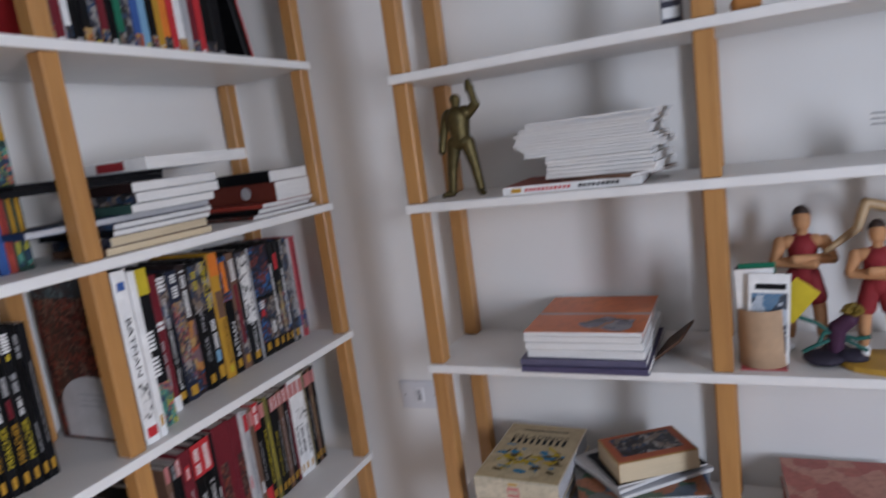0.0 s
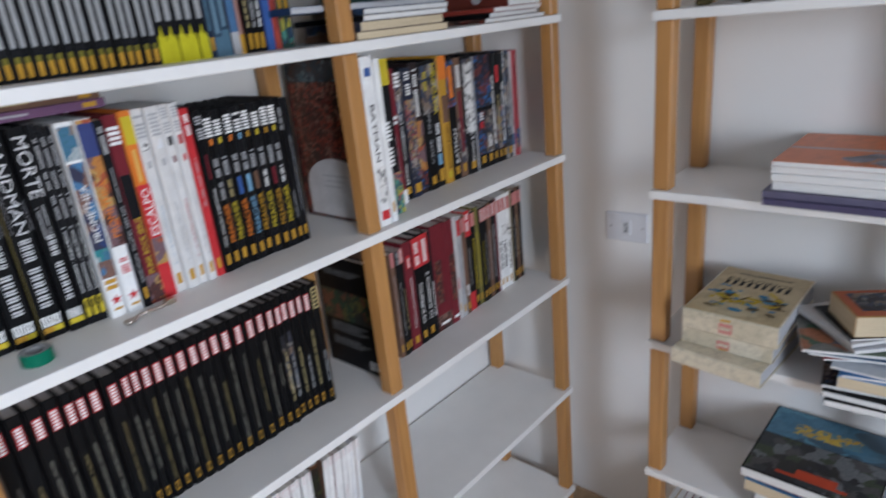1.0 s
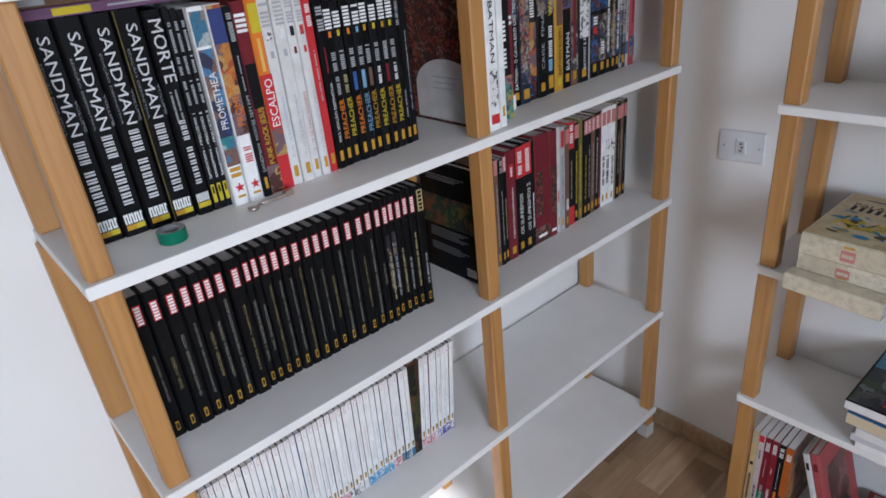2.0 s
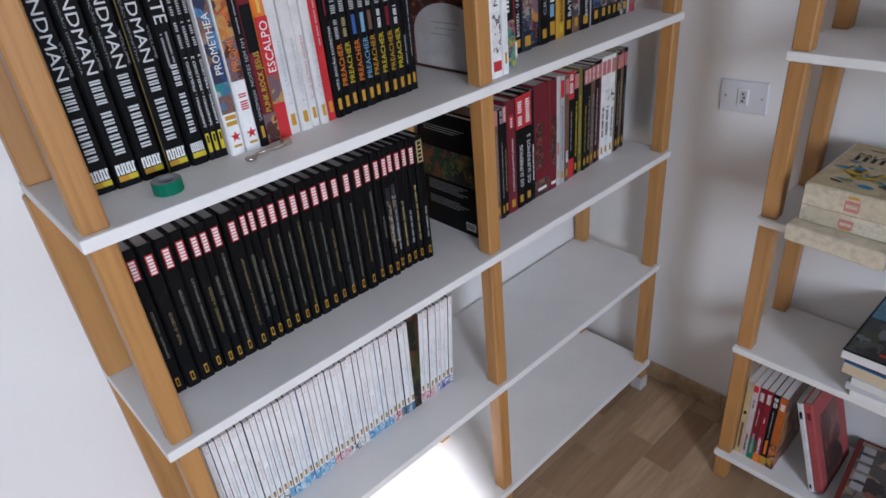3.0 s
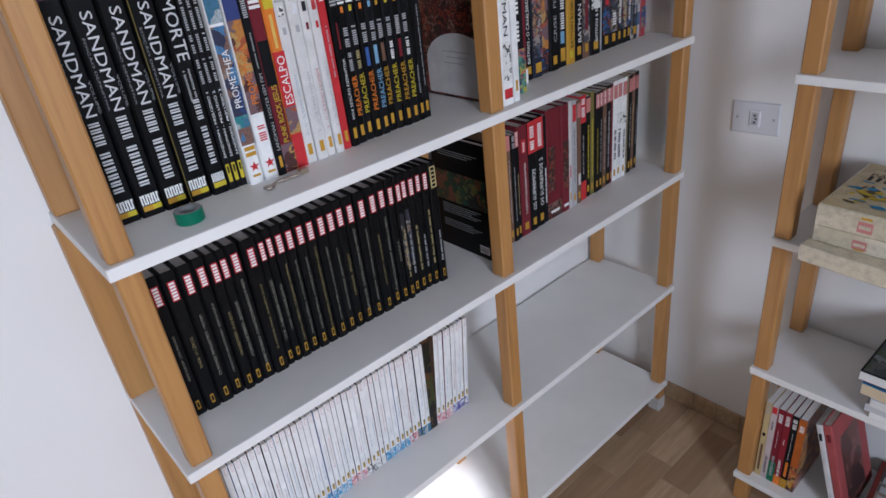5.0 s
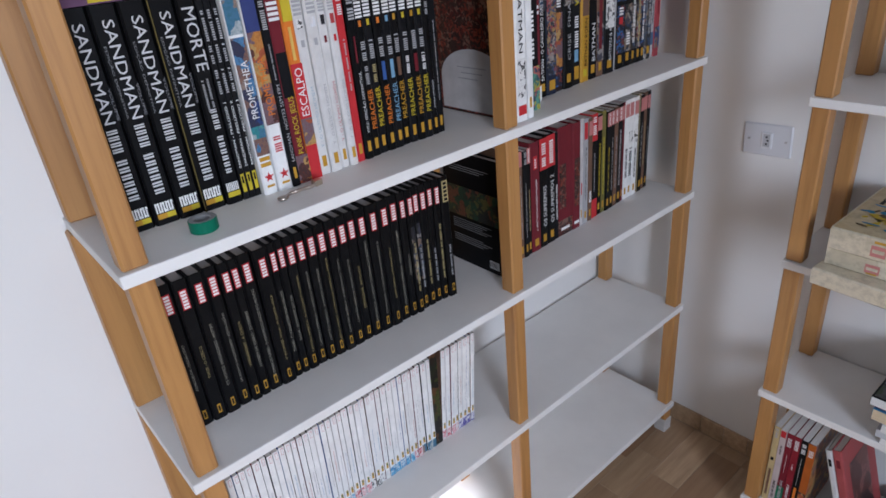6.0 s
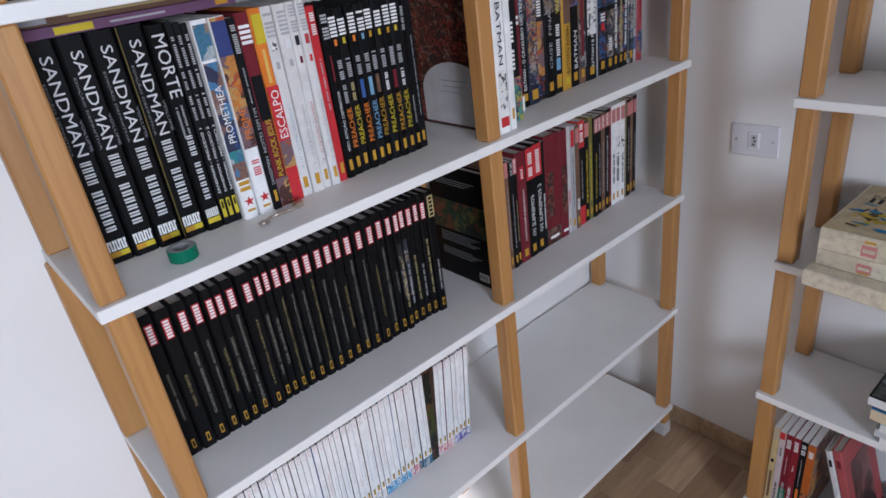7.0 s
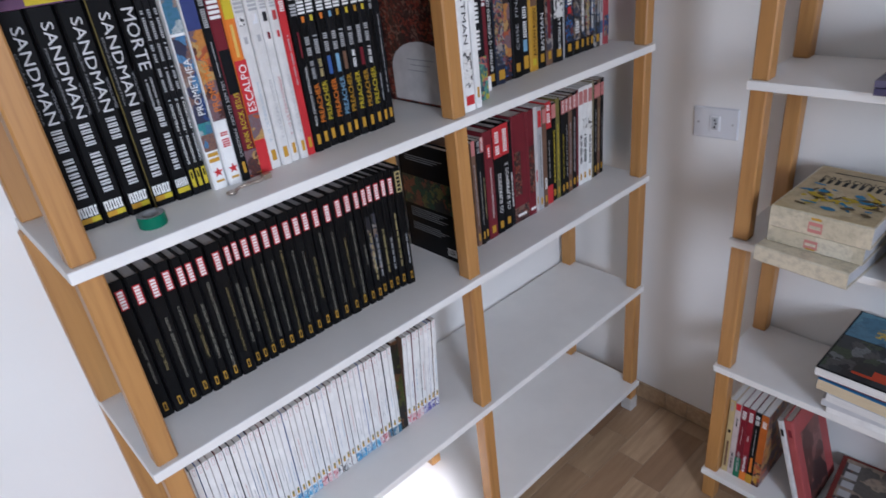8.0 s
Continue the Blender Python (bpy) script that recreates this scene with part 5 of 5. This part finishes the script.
for k, (t, x0, e, wd) in enumerate(((0.014, 0.012, S - 6, 0.205), (0.013, 0.017, S - 5, 0.200), (0.013, 0.015, S - 4, 0.196), (0.0105, -0.030, S - 3, 0.258), (0.0105, -0.037, S - 4, 0.256), (0.0105, -0.044, S - 5, 0.252), (0.0105, -0.042, S - 6, 0.250), (0.009, -0.032, S - 7, 0.248), (0.009, -0.020, S - 8, 0.240))):
    for half in range(2):
        b = book(flat(x0 + rnd.uniform(-0.004, 0.004), 1.668 + rnd.uniform(-0.003, 0.003), z, e + rnd.uniform(-1.2, 1.2)) @ pose(0, 0, 0, 0, 0.36 * k, 0) @ pose(0, 0, -wd), t / 2, 0.18, wd,
                 (ink(0.66, 0.62, 0.62), WHITE, ink(0.56, 0.55, 0.57), WHITE, ink(0.62, 0.60, 0.58))[(2 * k + half) % 5], "white magazine with loose leaves in a pile", group=group, hard=False)
        boxpart("front_leaves", b, -0.002, 0.0004, 0.001, 0.0014, t / 2 - 0.0004, wd - 0.001, PAGES[1])
        z += t / 2 + 0.0005


# ---------------------------------------------------------------- figures and small things
def limb(bm, a, b, ra, rb, mat=0, seg=12):
    a, b = Vector(a), Vector(b)
    q = (b - a).to_track_quat("Z", "Y").to_matrix().to_4x4()
    for p, r in ((a, ra), (b, rb)):
        f0 = len(bm.faces)
        bmesh.ops.create_uvsphere(bm, u_segments=seg, v_segments=8, radius=r, matrix=Matrix.Translation(p))
        bm.faces.ensure_lookup_table()
        for f in bm.faces[f0:]:
            f.material_index = mat
    f0 = len(bm.faces)
    bmesh.ops.create_cone(bm, cap_ends=False, segments=seg, radius1=ra, radius2=rb, depth=(b - a).length, matrix=Matrix.Translation((a + b) / 2) @ q)
    bm.faces.ensure_lookup_table()
    for f in bm.faces[f0:]:
        f.material_index = mat


def figure(name, label, m, limbs, mats):
    bm = bmesh.new()
    for row in limbs:
        limb(bm, *row)
    ob = new(name, mesh_of(name, bm, *mats, smooth=True))
    ob.matrix_world = m
    return tagged(ob, label, "figurine")


BRONZE = metal("green_bronze", (0.15, 0.12, 0.05), 0.5)
figure("bronze_statuette", "small bronze statuette with one raised arm on the shelf", pose(-0.186, 1.748, B_Z[4], 0, 0, -6), [
    ((-0.038, 0, 0.006), (-0.046, -0.020, 0.005), 0.008, 0.006), ((-0.036, 0, 0.010), (-0.030, 0, 0.060), 0.009, 0.011), ((-0.030, 0, 0.060), (-0.018, 0, 0.112), 0.011, 0.016),
    ((0.036, 0, 0.006), (0.048, -0.018, 0.005), 0.008, 0.006), ((0.034, 0, 0.010), (0.026, 0, 0.060), 0.009, 0.011), ((0.026, 0, 0.060), (0.014, 0, 0.112), 0.011, 0.016),
    ((-0.010, 0, 0.115), (0.008, 0, 0.115), 0.018, 0.018), ((0, 0, 0.118), (-0.002, 0, 0.165), 0.019, 0.026), ((-0.020, 0, 0.172), (0.018, 0, 0.174), 0.016, 0.016),
    ((-0.003, 0, 0.182), (-0.002, -0.003, 0.204), 0.008, 0.012), ((-0.028, 0, 0.172), (-0.040, -0.004, 0.135), 0.011, 0.009), ((-0.040, -0.004, 0.135), (-0.042, -0.014, 0.100), 0.009, 0.008),
    ((0.026, 0, 0.174), (0.044, -0.002, 0.188), 0.011, 0.010), ((0.044, -0.002, 0.188), (0.036, -0.004, 0.222), 0.009, 0.008), ((0.036, -0.004, 0.222), (0.034, -0.006, 0.234), 0.010, 0.007)], [BRONZE])
SKIN, HAIR, JERSEY = ink(0.52, 0.27, 0.13, 0.5), ink(0.05, 0.035, 0.03), ink(0.25, 0.03, 0.035, 0.5)


def player(m, s, label):
    p = lambda *q: tuple(v * s for v in q)
    rows = [(p(-0.03, 0, 0.012), p(-0.034, -0.03, 0.010), 0.013 * s, 0.010 * s, 3), (p(0.034, 0, 0.012), p(0.04, -0.03, 0.010), 0.013 * s, 0.010 * s, 3),
            (p(-0.03, 0, 0.03), p(-0.026, 0, 0.115), 0.011 * s, 0.016 * s, 0), (p(0.034, 0, 0.03), p(0.026, 0, 0.115), 0.011 * s, 0.016 * s, 0),
            (p(-0.024, 0, 0.115), p(-0.013, 0, 0.165), 0.021 * s, 0.020 * s, 2), (p(0.024, 0, 0.115), p(0.013, 0, 0.165), 0.021 * s, 0.020 * s, 2),
            (p(0, 0, 0.165), p(0, 0, 0.225), 0.024 * s, 0.030 * s, 2), (p(-0.026, 0, 0.236), p(0.026, 0, 0.236), 0.016 * s, 0.016 * s, 0), (p(-0.013, -0.004, 0.232), p(-0.012, -0.002, 0.248), 0.010 * s, 0.007 * s, 2), (p(0.013, -0.004, 0.232), p(0.012, -0.002, 0.248), 0.010 * s, 0.007 * s, 2),
            (p(-0.042, 0, 0.236), p(-0.054, -0.008, 0.196), 0.014 * s, 0.012 * s, 0), (p(-0.054, -0.008, 0.196), p(0.018, -0.036, 0.194), 0.012 * s, 0.010 * s, 0),
            (p(0.042, 0, 0.236), p(0.054, -0.008, 0.200), 0.014 * s, 0.012 * s, 0), (p(0.054, -0.008, 0.200), p(-0.018, -0.038, 0.206), 0.012 * s, 0.010 * s, 0),
            (p(0, 0, 0.250), p(0, 0, 0.268), 0.011 * s, 0.011 * s, 0), (p(0, -0.002, 0.276), p(0, -0.001, 0.288), 0.016 * s, 0.018 * s, 0), (p(0, 0.004, 0.296), p(0, 0.002, 0.300), 0.018 * s, 0.016 * s, 1)]
    return figure("player_figurine", label, m, rows, [SKIN, HAIR, JERSEY, WHITE])


player(pose(0.447, 1.795, B_Z[3] + 0.0005), 0.86, "plain figurine in a dark red jersey with folded arms")
player(pose(0.553, 1.728, B_Z[3] + 0.0105), 0.76, "plain figurine in a red jersey on a yellow base")
bm = bmesh.new()
for k in range(22):
    a0, a1 = 2 * math.pi * k / 22, 2 * math.pi * (k + 1) / 22
    q = lambda a, kk: (0.075 * (1 + 0.10 * math.sin(5 * a)) * math.cos(a), 0.050 * (1 + 0.08 * math.cos(4 * a)) * math.sin(a), kk)
    bm.faces.new([bm.verts.new(v) for v in (q(a0, 0), q(a1, 0), q(a1, 0.010), q(a0, 0.010))])
    bm.faces.new([bm.verts.new(v) for v in (q(a0, 0.010), q(a1, 0.010), (0, 0, 0.010))])
bmesh.ops.remove_doubles(bm, verts=bm.verts, dist=1e-5)
ob = new("figurine_base", mesh_of("figurine_base", bm, ink(0.52, 0.30, 0.05)))
ob.matrix_world = pose(0.560, 1.705, B_Z[3] + 0.0003)
tagged(ob, "mustard yellow uneven base under a figurine", "base")

cup = thing("pencil_cup", pose(0.372, 1.702, B_Z[3] + 0.0034), "plain brown cardboard cup holding cards and leaflets", "cup")
bm = bmesh.new()
prof = [(0.0395, 0.0), (0.0405, 0.001), (0.0405, 0.105), (0.0400, 0.106), (0.0385, 0.105), (0.0385, 0.003), (0.0, 0.003)]
for k in range(36):
    a0, a1 = 2 * math.pi * k / 36, 2 * math.pi * (k + 1) / 36
    for (r0, z0), (r1, z1) in zip(prof, prof[1:]):
        vs = [(r0 * math.cos(a0), r0 * math.sin(a0), z0), (r0 * math.cos(a1), r0 * math.sin(a1), z0), (r1 * math.cos(a1), r1 * math.sin(a1), z1), (r1 * math.cos(a0), r1 * math.sin(a0), z1)]
        bm.faces.new([bm.verts.new(v) for v in (vs if r1 > 0 else vs[:3])])
bmesh.ops.remove_doubles(bm, verts=bm.verts, dist=1e-5)
part("tube", bm, ink(0.44, 0.30, 0.19, 0.7), cup, smooth=True)
card = thing("coaster", pose(0.372, 1.700, B_Z[3] + 0.0004), "thin red and white card under the cup", "card")
boxpart("sheet", card, -0.038, -0.036, 0, 0.036, 0.04, 0.0026, ink(0.42, 0.10, 0.10))
for k, (dx, dy, ry, wd, hh, mat, label) in enumerate(((0.006, -0.020, 3, 0.066, 0.165, ART_BW, "leaflet with a dark printed drawing"), (-0.004, -0.010, -2, 0.064, 0.172, WHITE, "plain white leaflet"), (-0.002, 0.0, -1, 0.060, 0.180, GREEN, "leaflet with a green back"),
                                                   (0.030, -0.006, 38, 0.046, 0.072, YELLOW, "bright yellow card turned askew"), (-0.024, 0.012, -4, 0.022, 0.168, PURPLE, "narrow violet pen"), (-0.020, 0.004, -6, 0.016, 0.130, ink(0.10, 0.42, 0.06), "bright green pen"))):
    ob = thing("leaflet" if k < 4 else "pen", cup.matrix_world @ pose(dx, dy, 0.088 if k == 3 else 0.006, 2, ry, 0), label + " in the cup", "leaflet" if k < 4 else "pen")
    if k < 4:
        boxpart("sheet", ob, -wd / 2, -0.0012, 0.0, wd / 2, 0.0012, hh, WHITE if k == 0 else mat, 0.0003)
    else:
        limb_bm = bmesh.new()
        limb(limb_bm, (0, 0, 0.005), (0, 0, hh), 0.0045, 0.0045, 0, 10)
        part("barrel", limb_bm, mat, ob, smooth=True)
    if k == 0:
        boxpart("drawing", ob, -0.028, -0.0018, 0.02, 0.028, -0.0010, 0.130, art("leaflet_print", [(0.45, 0.50, 0.56), (0.03, 0.04, 0.06), (0.10, 0.20, 0.32), (0.60, 0.60, 0.62), (0.04, 0.06, 0.09)], 42))
        boxpart("heading", ob, -0.022, -0.0018, 0.137, 0.026, -0.0010, 0.147, COAL)

creature = thing("toy_plant", pose(0.486, 1.715, B_Z[3] + 0.0004), "dark toy with green tendrils and a brown tuft", "toy")
bm = bmesh.new()
for c, r, s in (((-0.018, -0.008, 0.011), 0.034, 0.42), ((0.024, -0.006, 0.014), 0.026, 0.55), ((0.004, 0.012, 0.016), 0.026, 0.6)):
    bmesh.ops.create_icosphere(bm, subdivisions=3, radius=r, matrix=Matrix.Translation(c) @ Matrix.Diagonal((1, 0.9, s - 0.06, 1)))
for v in bm.verts:
    v.co += Vector(noise.noise_vector(v.co * 60)) * 0.0022
    v.co.z = max(v.co.z, 0.0)
part("rock", bm, ink(0.035, 0.030, 0.045), creature, smooth=True)
bm = bmesh.new()
limb(bm, (0.0, 0, 0.020), (0.004, 0, 0.062), 0.012, 0.015, 0)
limb(bm, (0.004, 0, 0.062), (0.022, -0.004, 0.080), 0.014, 0.013, 0)
part("body", bm, ink(0.07, 0.03, 0.06), creature, smooth=True)
for a, b2, c in (((0, 0, 0.05), (-0.03, -0.006, 0.075), (-0.055, -0.006, 0.085)), ((0, 0, 0.045), (-0.03, -0.012, 0.035), (-0.052, -0.012, 0.022)), ((0.01, 0, 0.05), (0.03, -0.008, 0.046), (0.052, -0.008, 0.050)), ((0, 0, 0.055), (-0.018, -0.012, 0.058), (-0.026, -0.012, 0.040)), ((0.008, 0, 0.045), (0.03, -0.01, 0.036), (0.046, -0.01, 0.026))):
    tube("tendril", [a, b2, b2, c], 0.0036, ink(0.03, 0.12, 0.10), creature)
bm = bmesh.new()
for k in range(26):
    a, e = rnd.uniform(0, 6.28), rnd.uniform(0.1, 1.5)
    dv = Vector((math.cos(a) * math.cos(e), math.sin(a) * math.cos(e), math.sin(e)))
    limb(bm, Vector((0.026, -0.004, 0.090)), Vector((0.026, -0.004, 0.090)) + dv * 0.017, 0.0062, 0.0030, 0, 6)
part("tuft", bm, ink(0.22, 0.15, 0.03), creature, smooth=True)

mann = thing("artist_mannequin", pose(0.612, 1.805, B_Z[3] + 0.0004), "jointed pale wooden artist mannequin with arm held out", "mannequin")
WOODM = timber("pale_beech", (0.36, 0.22, 0.10), (0.52, 0.36, 0.19))
bm = bmesh.new()
for r in [((0, 0, 0.0), (0, 0, 0.010), 0.035, 0.035), ((0, 0, 0.01), (0, 0, 0.13), 0.004, 0.004), ((-0.012, 0, 0.09), (-0.010, 0, 0.14), 0.009, 0.012), ((0.012, 0, 0.09), (0.010, 0, 0.14), 0.009, 0.012), ((0, 0, 0.15), (0, 0, 0.165), 0.02, 0.02), ((0, 0, 0.19), (0, 0, 0.24), 0.018, 0.026),
          ((0, 0, 0.275), (0, 0, 0.295), 0.014, 0.017), ((-0.034, 0, 0.258), (-0.064, -0.006, 0.268), 0.010, 0.009), ((-0.064, -0.006, 0.268), (-0.080, -0.02, 0.225), 0.009, 0.008), ((-0.080, -0.02, 0.225), (-0.130, -0.04, 0.190), 0.008, 0.005),
          ((0.034, 0, 0.258), (0.05, 0, 0.21), 0.010, 0.009), ((0.05, 0, 0.21), (0.055, -0.01, 0.16), 0.008, 0.006)]:
    limb(bm, *r)
for v in bm.verts:
    v.co.z = max(v.co.z, 0.0)
part("body", bm, WOODM, mann, smooth=True)

rods = thing("metal_stand", pose(0.580, 1.758, B_Z[4] + 0.0004), "small dark stand with thin steel rods", "stand")
boxpart("base", rods, 0.01, -0.02, 0, 0.05, 0.02, 0.045, COAL, 0.002)
for k in range(3):
    tube("rod", [(-0.030, -0.012, 0.056 + 0.009 * k), (0.06, -0.012, 0.053 + 0.009 * k)], 0.0017, STEEL, rods)
tube("rod", [(0.02, -0.012, 0.040), (0.0, -0.012, 0.080)], 0.003, STEEL, rods)
tin = thing("small_box", pose(0.256, 1.700, B_Z[5] + 0.0004), "small dark box with a white label", "box")
boxpart("body", tin, -0.017, -0.02, 0, 0.017, 0.02, 0.075, ink(0.06, 0.06, 0.08), 0.0015)
boxpart("label", tin, -0.015, -0.0208, 0.012, 0.013, -0.0195, 0.030, WHITE)
boxpart("label", tin, -0.015, -0.0208, 0.040, 0.013, -0.0195, 0.064, SILVER)
figure("toy_lying", "small orange and white toy lying on the shelf", pose(0.37, 1.70, B_Z[5] + 0.013), [((-0.01, 0, 0.002), (0.02, 0, 0.002), 0.013, 0.012, 0), ((0.03, 0, 0), (0.075, 0, 0.002), 0.012, 0.010, 1), ((0.075, 0, 0), (0.12, -0.004, -0.004), 0.009, 0.007, 2)], [ink(0.45, 0.20, 0.06), WHITE, COAL])

# ---------------------------------------------------------------- floor and skirting pieces


def slab(w, d, hgt, bev=0.0012):
    bm = bmesh.new()
    box(bm, 0, 0, 0, w, d, hgt, 0, bev)
    return mesh_of("plank", bm, FLOOR)


PW, GAP = 0.088, 0.0009
plank_meshes = {n: slab(PW - GAP, n - GAP, 0.003) for n in (0.20, 0.26, 0.32)}
far = bmesh.new()
x = XW
near_planks = 0
while x < XE:
    y = YW - rnd.choice((0.06, 0.13, 0.2, 0.26))
    first = True
    while y > YS:
        n = rnd.choice((0.20, 0.26, 0.32))
        y0 = y - n
        if x < 0.75 and y > 0.55 and x + PW < XE:
            ob = new("plank", plank_meshes[n])
            ob.parent = floor
            ob.location = (x, y0, -0.003)
            if first:
                q = new("plank", slab(PW - GAP, YW - y - 0.011, 0.003))
                q.parent = floor
                q.location = (x, y, -0.003)
        else:
            box(far, x, max(y0, YS) + GAP, -0.003, min(x + PW, XE) - GAP, y, 0.0)
        first = False
        y = y0
    x += PW
rest = new("far_planks", mesh_of("far_planks", far, FLOOR))
rest.parent = floor
tagged(rest, kind="stuff")

x = XW + 0.001
while x < 1.2:
    n = rnd.choice((0.075, 0.10, 0.09))
    bm = bmesh.new()
    box(bm, 0, 0, 0, n - 0.0015, 0.0095, 0.060, 0, 0.0008)
    ob = part("tile", bm, FLOOR, skirting)
    ob.location = (x, YW - 0.0097, 0.0004)
    x += n
y = YS
while y < YW - 0.02:
    n = min(rnd.choice((0.30, 0.25, 0.35)), YW - 0.0105 - y)
    bm = bmesh.new()
    box(bm, 0, 0, 0, 0.0095, n - 0.0015, 0.060, 0, 0.0008)
    ob = part("tile", bm, FLOOR, skirting)
    ob.location = (XW + 0.0002, y, 0.0004)
    y += n
